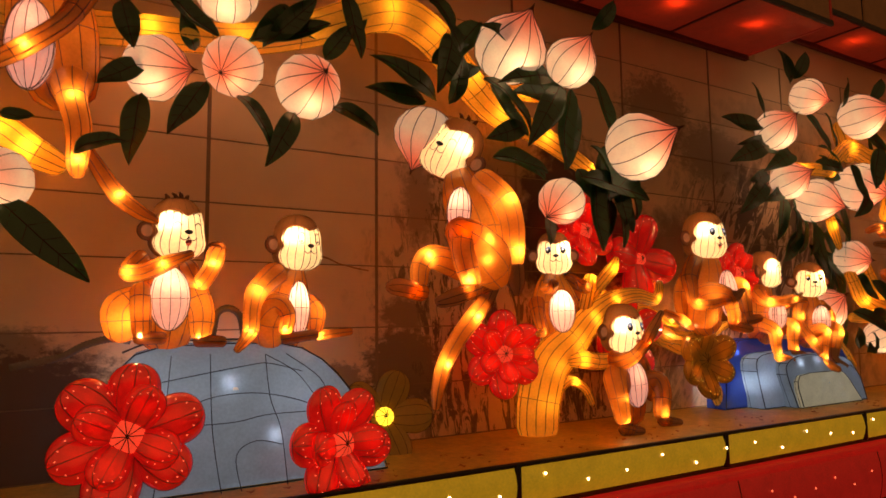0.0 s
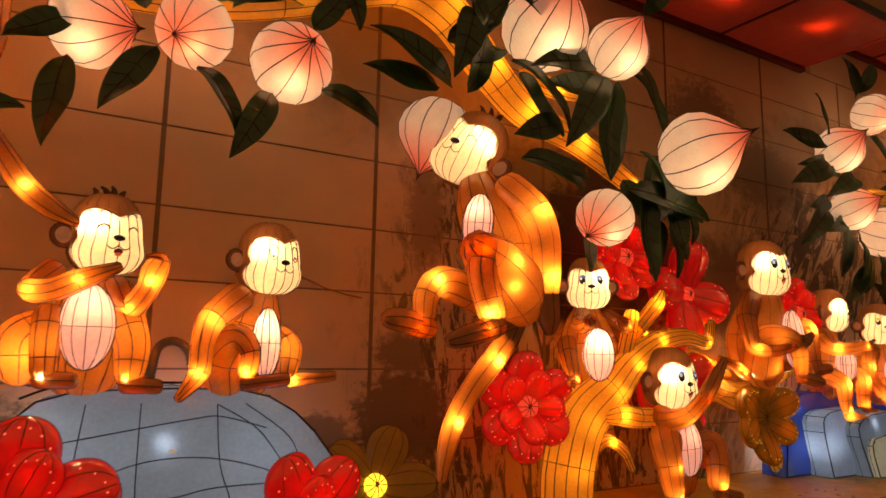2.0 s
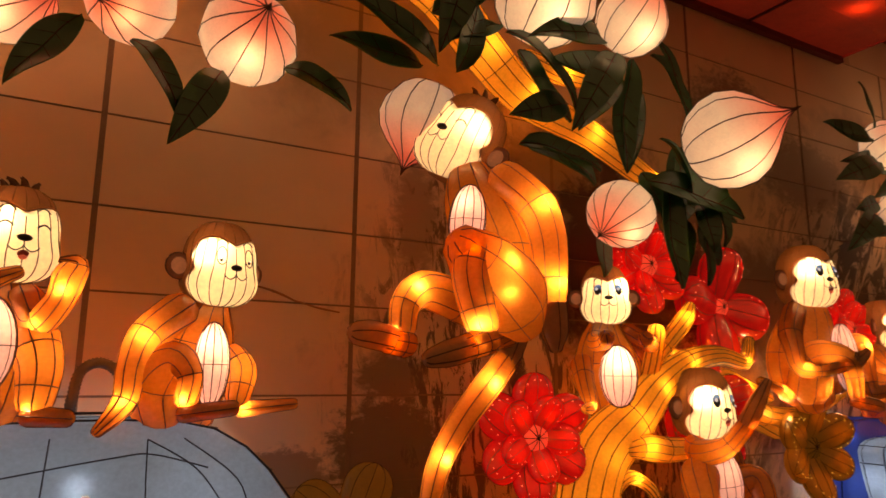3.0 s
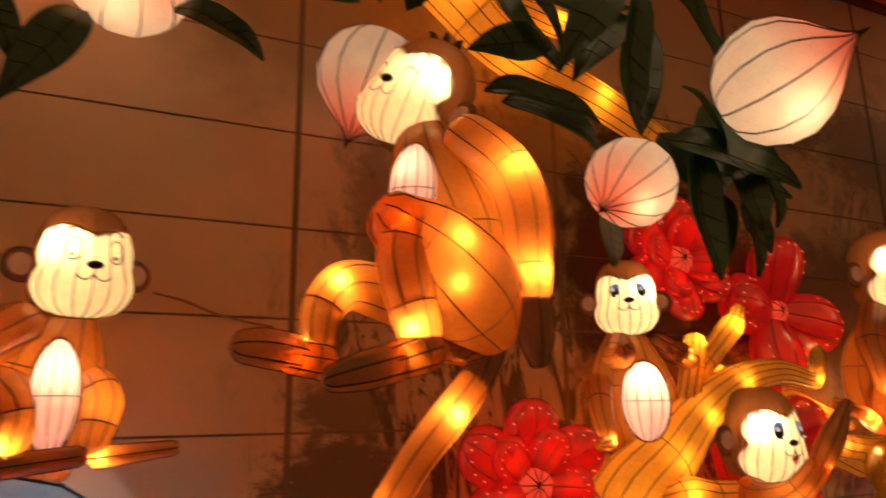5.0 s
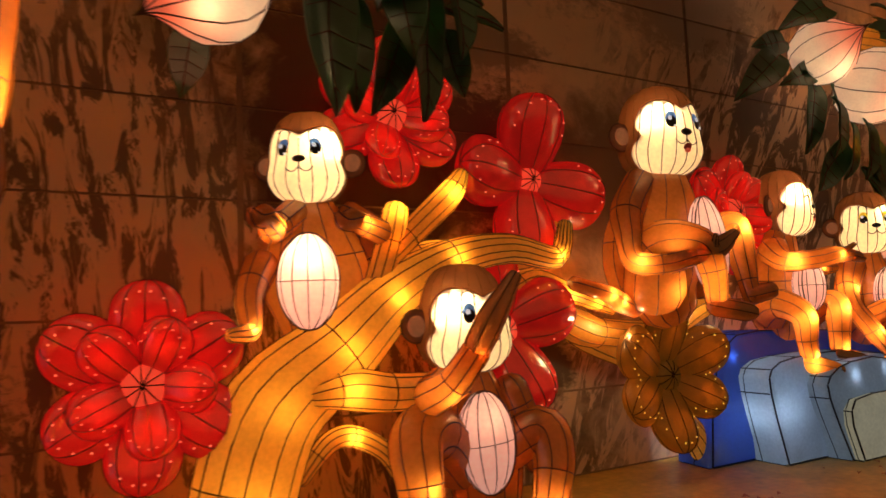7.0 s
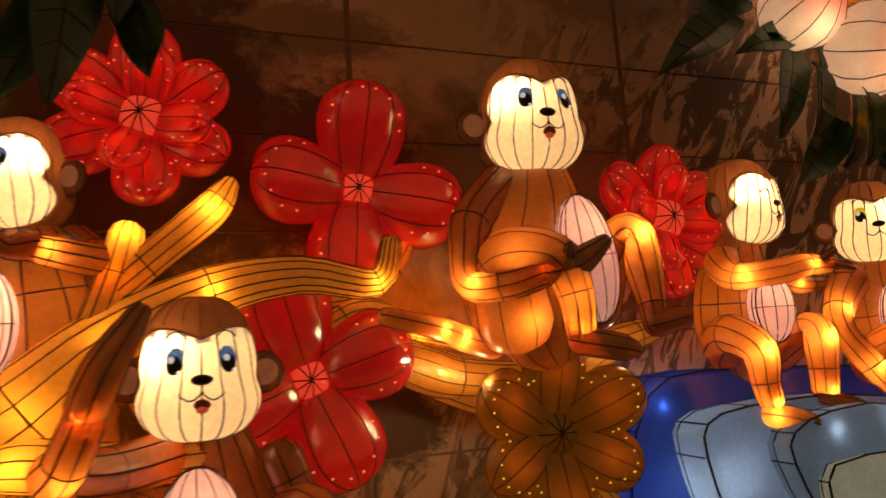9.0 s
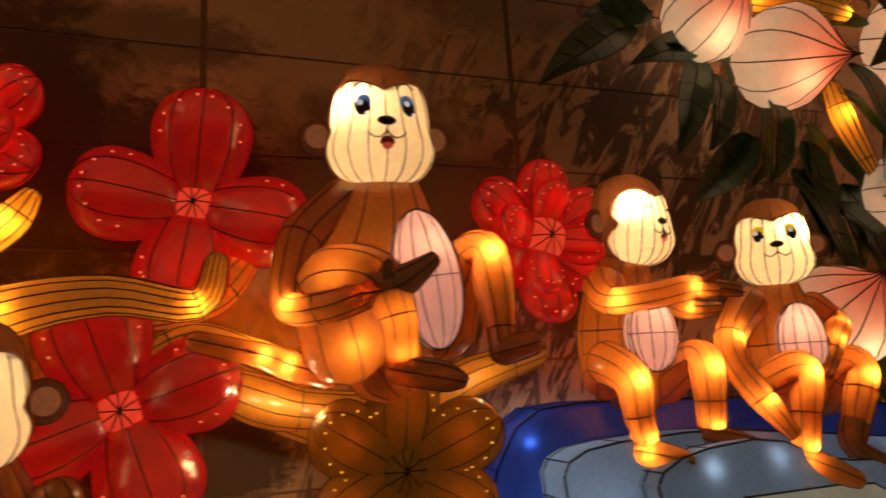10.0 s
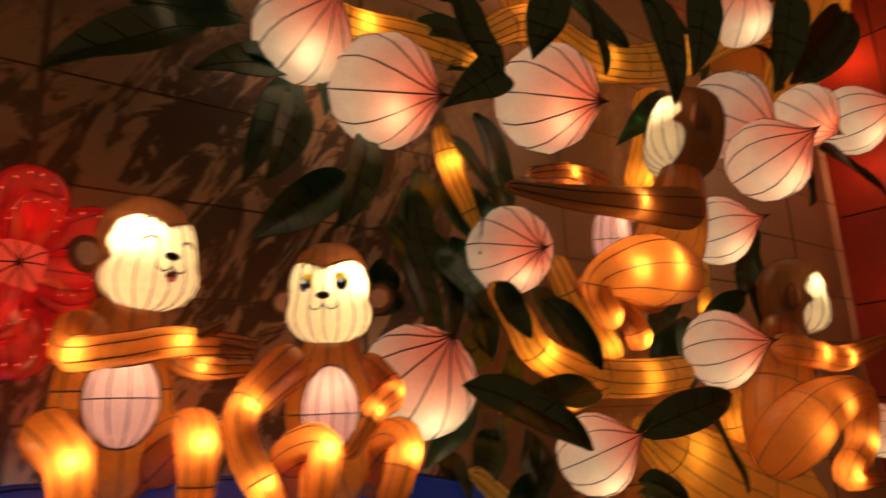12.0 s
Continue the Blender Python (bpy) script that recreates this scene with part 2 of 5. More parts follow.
# ---- mesh building ----
class Build:
    """Points, faces and materials of one mesh."""

    def __init__(self):
        self.v, self.f, self.m, self.mats = [], [], [], []

    def slot(self, mat):
        if mat not in self.mats:
            self.mats.append(mat)
        return self.mats.index(mat)

    def rings(self, rings, mat, closed=True, skip=None):
        """Skin over rings of equal length; skip(i, j) leaves a face open."""
        k, n, b = self.slot(mat), len(rings[0]), len(self.v)
        for r in rings:
            self.v.extend(tuple(p) for p in r)
        for i in range(len(rings) - 1):
            for j in range(n if closed else n - 1):
                if skip and skip(i, j):
                    continue
                j2 = (j + 1) % n
                self.f.append((b + i * n + j, b + i * n + j2, b + (i + 1) * n + j2, b + (i + 1) * n + j))
                self.m.append(k)

    def wire(self, pts, radius, mat):
        """A thin three-sided wire along points."""
        out = []
        for i, p in enumerate(pts):
            d = (pts[min(i + 1, len(pts) - 1)] - pts[max(i - 1, 0)])
            d = d.normalized() if d.length > 1e-9 else Vector((0, 0, 1))
            a = d.orthogonal().normalized() if abs(d.z) > 0.9 else d.cross(Vector((0, 0, 1))).normalized()
            c = d.cross(a)
            out.append([p + radius * (a * math.cos(t) + c * math.sin(t)) for t in (0, 2.094, 4.189)])
        self.rings(out, mat)

    def box(self, lo, hi, mat):
        k, b = self.slot(mat), len(self.v)
        self.v.extend((x, y, z) for x in (lo[0], hi[0]) for y in (lo[1], hi[1]) for z in (lo[2], hi[2]))
        for f in ((0, 1, 3, 2), (4, 6, 7, 5), (0, 4, 5, 1), (2, 3, 7, 6), (0, 2, 6, 4), (1, 5, 7, 3)):
            self.f.append(tuple(b + i for i in f))
            self.m.append(k)

    def mesh(self, name, smooth=True):
        me = bpy.data.meshes.new(name)
        me.from_pydata(self.v, [], self.f)
        for mat in self.mats:
            me.materials.append(mat)
        me.polygons.foreach_set("material_index", self.m)
        me.polygons.foreach_set("use_smooth", [smooth] * len(self.f))
        me.update()
        return me


def put(name, build, parent=None, label="", smooth=True, at=None):
    """One mesh object from a Build, standing free or as a part of parent."""
    ob = new(name, build if isinstance(build, bpy.types.Mesh) else build.mesh(name, smooth))
    if at is not None:
        ob.matrix_world = at
    if parent:
        ob.parent = parent
    return tagged(ob, label)


def spline(pts, steps=6):
    """A smooth line through vectors (any length), and its values."""
    pts = [np.array(p, float) for p in pts]
    if len(pts) == 2:
        pts = [pts[0], (pts[0] + pts[1]) / 2, pts[1]]
    out = []
    for i in range(len(pts) - 1):
        a, b, c, d = pts[max(i - 1, 0)], pts[i], pts[i + 1], pts[min(i + 2, len(pts) - 1)]
        for s in range(steps):
            t = s / steps
            out.append(0.5 * (2 * b + (c - a) * t + (2 * a - 5 * b + 4 * c - d) * t * t + (3 * b - a - 3 * c + d) * t ** 3))
    out.append(pts[-1])
    return out


def tube(bd, joints, mat, n=16, ribs=8, wire=0.0028, steps=6, flat=1.0, hoops=0, wire_mat=None, frame_build=None):
    """A stuffed limb through joints (x, y, z, radius), with round ends, lengthwise wires and hoops."""
    line = spline([j[:4] for j in joints], steps)
    pts = [Vector([float(c) for c in p[:3]]) for p in line]
    rad = [max(0.004, float(p[3])) for p in line]
    # round ends
    first, last = (pts[0] - pts[1]).normalized(), (pts[-1] - pts[-2]).normalized()
    head = [(pts[0] + first * rad[0] * 0.8 * math.sin(a), rad[0] * math.cos(a)) for a in (1.5, 1.1, 0.6)]
    tail = [(pts[-1] + last * rad[-1] * 0.8 * math.sin(a), rad[-1] * math.cos(a)) for a in (0.6, 1.1, 1.5)]
    allp = head + list(zip(pts, rad)) + tail
    rings, side = [], None
    for i, (p, r) in enumerate(allp):
        d = (allp[min(i + 1, len(allp) - 1)][0] - allp[max(i - 1, 0)][0]).normalized()
        if side is None:
            side = d.cross(Vector((0, 1, 0)))
            side = side.normalized() if side.length > 0.2 else d.orthogonal().normalized()
        side = (side - d * side.dot(d)).normalized()
        other = d.cross(side)
        rings.append([p + r * (side * math.cos(2 * math.pi * j / n) + flat * other * math.sin(2 * math.pi * j / n)) for j in range(n)])
    bd.rings(rings, mat)
    wm, wb = wire_mat or WIRE, frame_build or bd
    for k in range(ribs):
        wb.wire([ring[k * n // ribs] for ring in rings[1:-1]], wire, wm)
    for i in range(hoops):
        ring = rings[3 + int((i + 0.5) * (len(rings) - 6) / hoops)]
        wb.wire(ring + ring[:1], wire, wm)


def ball(bd, centre, axes, mat, n=22, m=12, ribs=0, wire=0.0028, wire_mat=None):
    """An ellipsoid with three half axes (vectors); wires run round the third (alone, without a material)."""
    c, (a, b, d) = Vector(centre), [Vector(v) for v in axes]
    rings = []
    for i in range(m + 1):
        t = -math.pi / 2 + math.pi * i / m
        q = max(math.cos(t), 0.02)
        rings.append([c + d * math.sin(t) + q * (a * math.cos(2 * math.pi * j / n) + b * math.sin(2 * math.pi * j / n)) for j in range(n)])
    if mat:
        bd.rings(rings, mat)
    for k in range(ribs):
        bd.wire([r[k * n // ribs] for r in rings], wire, wire_mat or WIRE)


LAMPS = {}


def lamp(place, watts, colour, parent, size=0.012):
    """A bulb inside a lantern; bulbs of one kind share their data."""
    key = (round(watts, 2), colour, size)
    if key not in LAMPS:
        LAMPS[key] = bpy.data.lights.new("bulb", "POINT")
        LAMPS[key].energy, LAMPS[key].color, LAMPS[key].shadow_soft_size = watts, colour, size
    ob = new("bulb", LAMPS[key])
    ob.location = place
    if parent:
        ob.parent = parent
    return ob


WARM, PALE, ROSE = (1.0, 0.71, 0.34), (1.0, 0.78, 0.49), (1.0, 0.35, 0.15)


# ---- structure ----
ground_build = Build()
ground_build.box((-40, -40, -0.2), (50, 30, 0.0), GROUND)
tagged(put("ground", ground_build, smooth=False), "dark paving in front of the display", "ground", kind="structure")


def build_wall():
    wall = Build()
    wall.box((-3.0, WALL_Y + 0.006, 0), (END_X + 0.2, WALL_Y + 0.16, 4.335), GROOVE)
    ob = tagged(put("wall_back", wall, smooth=False), "brown frame wall that carries the printed landscape panels", "wall", kind="structure")
    columns = [-2.36, -1.16, 0.04, 1.238, 2.401, 3.655, 4.908, 6.16, 7.41, 8.66, 9.91, 11.16, END_X + 0.18]
    joints = [0.74, 1.13, 1.535, 1.961, 2.322, 2.726, 3.13, 3.53, 3.93, 4.33]
    for x, x2 in zip(columns, columns[1:]):
        for z, z2 in zip(joints, joints[1:]):
            w, h = x2 - x - 0.024, z2 - z - 0.009
            b = Build()
            # a thin sheet, slightly dished so that the light slides over it
            dip = 0.003 * random.uniform(-1, 1)
            rows = []
            for i in range(5):
                rows.append([Vector((x + 0.012 + w * j / 8, WALL_Y + dip * math.sin(math.pi * i / 4) * math.sin(math.pi * j / 8), z + 0.0045 + h * i / 4)) for j in range(9)])
            b.rings(rows, PRINT, closed=False)
            edge = [rows[0], [p + Vector((0, 0.005, 0)) for p in rows[0]]]
            b.rings(edge, PRINT, closed=False)
            put("panel", b, ob)
    return ob


wall_back = build_wall()


def build_end_wall():
    b = Build()
    b.box((END_X + 0.24, 0.5, 0), (END_X + 0.4, WALL_Y + 0.16, 5.0), BEAM)
    ob = tagged(put("wall_east", b, smooth=False), "dark frame of a red silk end wall", "wall", kind="structure")
    for i in range(7):
        for k in range(7):
            p = Build()
            y0, z0 = 0.6 + i * 0.53, 0.1 + k * 0.72
            rows = [[Vector((END_X - 0.05 * math.sin(math.pi * s / 4) * math.sin(math.pi * t / 4), y0 + 0.52 * t / 4, z0 + 0.71 * s / 4)) for t in range(5)] for s in range(5)]
            p.rings(rows, EAVE, closed=False)
            p.wire(rows[0], 0.005, WIRE)
            p.wire([r[0] for r in rows], 0.005, WIRE)
            put("panel", p, ob, "taut red silk panel")
    for y, z, w in ((3.95, 4.2, 3.0), (3.0, 4.0, 3.0), (2.0, 3.6, 2.0), (3.95, 3.3, 1.6), (3.9, 2.3, 0.8), (2.9, 2.0, 0.8)):
        lamp((END_X + 0.14, y, z), w, ROSE, ob)
    return ob


build_end_wall()


def build_platform():
    b = Build()
    b.box((-3.0, LEDGE_Y + 0.02, LEDGE_Z - 0.05), (END_X, WALL_Y + 0.01, LEDGE_Z), DECK)
    ob = tagged(put("platform", b, smooth=False), "long low display platform with yellow painted boards", "platform", kind="structure")
    x = -2.95
    while x < END_X - 0.1:
        w = min(1.9, END_X - 0.05 - x)
        p = Build()
        rows = [[Vector((x + w * t / 8, LEDGE_Y - 0.03 * math.sin(math.pi * s / 4), LEDGE_Z - 0.015 - 0.215 * s / 4)) for t in range(9)] for s in range(5)]
        p.rings(rows, BAND, closed=False)
        put("banner_panel", p, ob, "yellow silk panel lit from behind")
        q = Build()
        rows = [[Vector((x + w * t / 8, LEDGE_Y - 0.10 - 0.03 * math.sin(math.pi * s / 4), 0.02 + 0.40 * s / 4)) for t in range(9)] for s in range(5)]
        q.rings(rows, SKIRT, closed=False)
        put("skirt_panel", q, ob, "crimson silk panel lit from behind")
        post = Build()
        post.box((x - 0.02, LEDGE_Y - 0.03, LEDGE_Z - 0.24), (x + 0.012, LEDGE_Y + 0.03, LEDGE_Z + 0.002), STEEL)
        put("post", post, ob)
        x += w + 0.012
    rail = Build()
    rail.box((-3.0, LEDGE_Y - 0.02, LEDGE_Z - 0.016), (END_X, LEDGE_Y + 0.018, LEDGE_Z + 0.006), STEEL)
    put("rail", rail, ob, "dark steel edge")
    low = Build()
    low.box((-3.0, LEDGE_Y - 0.13, 0.425), (END_X, LEDGE_Y + 0.01, 0.47), SKIRT)
    put("moulding", low, ob, "dark red moulding")
    for z, step, mat in ((LEDGE_Z - 0.12, 0.34, LED), (0.25, 0.28, LED_RED)):
        for i in range(int(13.5 / step)):
            d = Build()
            x = -2.8 + i * step
            y = LEDGE_Y - 0.031 if z > 0.45 else LEDGE_Y - 0.133
            r = 0.009
            ball(d, (x, y, z + 0.05 * math.sin(i * 2.3)), ((r, 0, 0), (0, r * 0.6, 0), (0, 0, r)), mat, 8, 5)
            put("bulb", d, ob)
    return ob


build_platform()


def build_eave():
    """The red canopy over the display: a low box on the near side, a higher soffit beyond it."""
    b = Build()
    step = 6.78
    for x0, x1, z, front in ((-3.0, step, 4.34, 3.42), (step, END_X, 4.74, 3.74)):
        count = round((x1 - x0) / 1.24)
        w = (x1 - x0) / count
        for i in range(count):
            for k in range(2):
                y0, d = front + k * (WALL_Y - front) / 2, (WALL_Y - front) / 2
                rows = [[Vector((x0 + w * (i + s / 4), y0 + d * t / 4, z - 0.02 * math.sin(math.pi * s / 4) * math.sin(math.pi * t / 4))) for t in range(5)] for s in range(5)]
                b.rings(rows, EAVE, closed=False)
            b.box((x0 + w * i - 0.012, front, z - 0.012), (x0 + w * i + 0.012, WALL_Y - 0.03, z + 0.02), BEAM)
            # fascia panel in a dark frame
            b.box((x0 + w * i + 0.03, front - 0.012, z + 0.05), (x0 + w * (i + 1) - 0.03, front + 0.004, z + 0.42), FUR_DARK)
        b.box((x0, front - 0.03, z - 0.015), (x1, front - 0.001, z + 0.035), STEEL)
        b.box((x0, front + 0.005, z + 0.0), (x1, front + 0.03, z + 0.5), STEEL)
        b.box((x0, WALL_Y - 0.06, z - 0.05), (x1, WALL_Y - 0.006, z + 0.02), BEAM)
        b.box((x0, front, z + 0.5), (x1, WALL_Y + 0.2, z + 0.56), STEEL)
    b.box((step - 0.02, 3.40, 4.33), (step + 0.004, WALL_Y, 4.78), EAVE)
    b.box((step + 0.2, WALL_Y + 0.005, 4.34), (END_X, WALL_Y + 0.15, 4.9), PRINT)
    ob = tagged(put("ceiling", b, smooth=False), "red silk canopy over the display with a dark framed fascia", "canopy", kind="structure")
    for x, y, z in ((6.1, 3.75, 4.41), (5.1, 3.85, 4.41), (3.9, 3.8, 4.41), (8.4, 4.0, 4.82), (10.2, 4.0, 4.82)):
        lamp((x, y, z), 1.1, ROSE, ob)
    return ob


ceiling = build_eave()


# ---- lanterns ----
# The rim of a face, degrees round the head's front: a heart-shaped brow, nipped temples, wide jowls.
HALF_RIM = spline([(0, 23), (12, 26.5), (30, 29.5), (54, 28.5), (71, 20), (77, 7), (66, -6), (78, -15), (86, -30), (80, -50), (56, -64), (28, -70), (0, -72)], 4)
FACE_RIM = [(float(x), float(y)) for x, y in HALF_RIM] + [(-float(x), float(y)) for x, y in HALF_RIM[-2:0:-1]]
FACE_ANGLE = [math.atan2(y + 14, x) for x, y in FACE_RIM]
FACE_REACH = [math.hypot(x, y + 14) for x, y in FACE_RIM]


def face_part(az, el):
    """How far out from the middle of the face (0) to its rim (1)."""
    a = math.atan2(el + 14, az)
    best = min(range(len(FACE_RIM)), key=lambda i: abs(math.atan2(math.sin(FACE_ANGLE[i] - a), math.cos(FACE_ANGLE[i] - a))))
    return math.hypot(az, el + 14) / FACE_REACH[best]


def add_head(root, c, facing, up, r, eyes=BLUE, mouth=True, ears=(1, 1), wink=False, tuft=False):
    """Crown, face, ears, eyes, nose and mouth of one figure."""
    c, f = Vector(c), Vector(facing).normalized()
    s = f.cross(Vector(up)).normalized()
    u = s.cross(f)

    def at(az, el, lift=1.0):
        az, el = math.radians(az), math.radians(el)
        df, ds, du = math.cos(el) * math.cos(az), math.cos(el) * math.sin(az), math.sin(el)
        boxy = 1 / (abs(df) ** 2.6 + abs(ds) ** 2.6 + abs(du) ** 2.6) ** (1 / 2.6)
        low = min(1.0, max(0.0, -du * 2.2))
        wide = 0.90 + 0.09 * low * low * (3 - 2 * low)
        return c + lift * r * boxy * (f * 0.90 * df + s * wide * ds + u * (1.27 if du > 0 else 1.08) * du)

    # crown, open under the face
    bd = Build()
    els = [-89 + 178 * i / 44 for i in range(45)]
    rings = [[at(360 * j / 90, el) for j in range(90)] for el in els]

    def under_face(i, j):
        az, el = (j + 0.5) * 4, (els[i] + els[i + 1]) / 2
        az = az - 360 if az > 180 else az
        return abs(az) < 98 and face_part(az, el) < 0.93

    bd.rings(rings, CROWN, skip=under_face)
    for j in range(0, 90, 5):
        az = (j * 4 + 180) % 360 - 180
        run = [ring[j] for ring, el in zip(rings[::2], els[::2]) if el > (-75 if abs(az) >= 98 else -12) and not (abs(az) < 98 and face_part(az, el) < 1.0)]
        if len(run) > 2:
            bd.wire(run, 0.0022, WIRE)
    if tuft:
        for az, el, lean, size in ((-10, 74, 0.5, 0.20), (30, 66, 0.9, 0.17), (-60, 70, -0.3, 0.16), (120, 70, 0.3, 0.18), (170, 62, -0.5, 0.16)):
            p = at(az, el)
            out_dir = ((p - c).normalized() + s * lean * 0.6).normalized()
            tube(bd, [(*(p - out_dir * 0.06 * r), r * 0.09), (*(p + out_dir * size * 0.6 * r), r * 0.055), (*(p + out_dir * size * r + s * lean * 0.08 * r), r * 0.008)], CROWN, n=8, ribs=2)
    head = put("head", bd, root, "chestnut brown silk crown")

    def skin(az, el, over=0.0):
        k = min(1.0, face_part(az, el))
        jaw = 0.10 * math.exp(-((el + 32) / 26) ** 2) * math.exp(-(az / 62) ** 2)
        return at(az, el, 1.008 + (0.050 + jaw) * (1 - k ** 4) + over)

    bd = Build()
    rings = []
    for k in (0.02, 0.2, 0.4, 0.6, 0.75, 0.87, 0.95, 1.0):
        rings.append([skin(x * k, -14 + (y + 14) * k) for x, y in FACE_RIM])
    bd.rings(rings, FACE)
    bd.wire(rings[-1] + rings[-1][:1], 0.0040, FUR_DARK)
    # upright wires that bow with the jowls
    for az in (-68, -50, -33, -16, 0, 16, 33, 50, 68):
        col = [skin(az * (1 + 0.16 * math.sin(math.radians(-e))), e, 0.003) for e in range(-70, 44, 4) if face_part(az * (1 + 0.16 * math.sin(math.radians(-e))), e) < 0.97]
        if len(col) > 2:
            bd.wire(col, 0.0024, WIRE)
    for side in (-1, 1):
        az = 23 * side
        bd.wire([skin(az - 10 + i * 3.3, 22 + 5 * math.sin(math.pi * i / 6), 0.010) for i in range(7)], 0.0022, BLACK)
    put("face", bd, head, "cream silk face lit from inside")

    def disc(bd, az, el, w, h, mat, over, deep=0.03):
        p = skin(az, el, over)
        nrm = (p - c).normalized()
        a = nrm.cross(u).normalized()
        b = a.cross(nrm)
        ball(bd, p, (a * w * r, b * h * r, nrm * deep * r), mat, 16, 6)

    for side in (-1, 1):
        az, bd = 23 * side, Build()
        if wink:
            bd.wire([skin(az - 9 + i * 3, 6 + 4 * math.sin(math.pi * i / 6), 0.01) for i in range(7)], 0.0035, BLACK)
        elif eyes == FACE:
            bd.wire([skin(az + 7.5 * math.cos(t * 0.3927), 8 + 10 * math.sin(t * 0.3927), 0.006) for t in range(17)], 0.0028, BLACK)
            disc(bd, az + 1, 3, 0.045, 0.05, BLACK, 0.02)
            disc(bd, az + 1, 4.5, 0.016, 0.018, WHITE, 0.045)
        else:
            if eyes:
                disc(bd, az, 9, 0.145, 0.195, eyes, 0.004)
            disc(bd, az, 5.5, 0.13, 0.155, BLACK, 0.02)
            disc(bd, az + 2, 8.5, 0.050, 0.056, WHITE, 0.046)
            disc(bd, az - 4, 1, 0.026, 0.030, WHITE, 0.046)
        put("eye", bd, head)
    bd = Build()
    disc(bd, 0, -5, 0.165, 0.085, BLACK, 0.02, 0.06)
    put("nose", bd, head, "black painted nose")
    bd = Build()
    for side in (-1, 1):
        bd.wire([skin(side * i * 3, -14 - 5 * math.sin(math.pi * i / 6), 0.006) for i in range(7)], 0.0026, BLACK)
    bd.wire([skin(0, -6 - i * 2.0, 0.006) for i in range(5)], 0.0026, BLACK)
    if mouth:
        disc(bd, 0, -22, 0.125, 0.10, MOUTH, 0.004)
        disc(bd, 0, -25, 0.09, 0.06, LIP, 0.016)
    put("mouth", bd, head)
    for side, shown in zip((-1, 1), ears):
        if shown:
            e = c + s * side * r * 1.06 - f * 0.14 * r - u * 0.04 * r
            bd = Build()
            ball(bd, e, (f * 0.12 * r, s * 0.35 * r, u * 0.35 * r), EAR, 18, 10)
            bd.wire([e + 1.01 * r * 0.35 * (s * math.cos(t * 0.3927) + u * math.sin(t * 0.3927)) for t in range(17)], 0.004, CROWN)
            ball(bd, e + f * 0.09 * r + s * side * 0.03 * r, (f * 0.06 * r, s * 0.22 * r, u * 0.23 * r), EAR_IN, 16, 8)
            put("ear", bd, head)


def monkey(label, base, size, head, torso, belly=None, limbs=(), darks=(), tails=(), bulbs=(), belly_watts=0.32, head_watts=2.5, body_watts=0.72, group="monkey lanterns"):
    """A silk figure over wire; its parts are in metres from its base, all scaled by size."""
    root = tagged(new("monkey_lantern"), label, "lantern", group)
    root.matrix_basis = Matrix.Translation(base) @ Matrix.Scale(size, 4)
    high = 0.54 * (head[0][2] if head else 0.9)
    if head:
        c, facing, up, r, opts = head
        add_head(root, c, facing, up, r, **opts)

    def stuffed(name, joints, mat, text="", **how):
        bd, wires = Build(), Build()
        tube(bd, joints, mat, frame_build=wires, **how)
        ob = put(name, bd, root, text)
        put("wire_frame", wires, ob)

    stuffed("torso", torso, FUR, n=24, ribs=12, flat=0.85, hoops=1)
    if belly:
        c, facing, axis, w, h, deep = belly
        f, a = Vector(facing).normalized(), Vector(axis).normalized()
        s = f.cross(a).normalized()
        a = s.cross(f)
        bd, wires = Build(), Build()
        ball(bd, c, (s * w, f * deep, a * h), BELLY, 24, 14)
        ball(wires, c, (s * w, f * deep, a * h), None, 24, 14, 12, 0.0024)
        wires.wire([Vector(c) + f * deep * 0.25 + 1.0 * (s * w * math.cos(t * 0.2618) + a * h * math.sin(t * 0.2618)) for t in range(25)], 0.0035, CROWN)
        wires.wire([Vector(c) + s * w * math.cos(t * 0.2618) + f * deep * math.sin(t * 0.2618) for t in range(13)], 0.0024, WIRE)
        put("wire_frame", wires, put("belly", bd, root, "pale pink silk belly patch"))
    for l in limbs:
        small = max(j[3] for j in l) < 0.045
        stuffed("arm" if l[0][2] > high else "leg" if len(l) > 2 else "foot", l, FUR, n=16, ribs=4 if small else 8, hoops=0 if small else 2)
    # limb ends away from the bulbs: their dimness is put into the colour
    for l in darks:
        stuffed("hand" if l[0][2] > high * 0.5 else "foot", l, FUR_DARK, "orange silk, coloured darker for its lack of light", n=14, ribs=6)
    for l in tails:
        stuffed("tail", l, FUR, n=12, ribs=6)
    for x, y, z, w in bulbs:
        lamp((x, y, z), w * 1.25, WARM, root)
    if head:
        f, u = Vector(head[1]).normalized(), Vector(head[2]).normalized()
        lamp(Vector(head[0]) + head[3] * (0.50 * f + 0.30 * u + 0.45 * f.cross(u) * (1 if f.cross(u).y < 0.3 else -1)), head_watts, PALE, root)
    if belly:
        lamp(Vector(belly[0]) + Vector((0, 0, belly[4] * 0.45)), belly_watts, PALE, root)
    mid = torso[len(torso) // 2]
    lamp(mid[:3], body_watts, WARM, root)
    return root


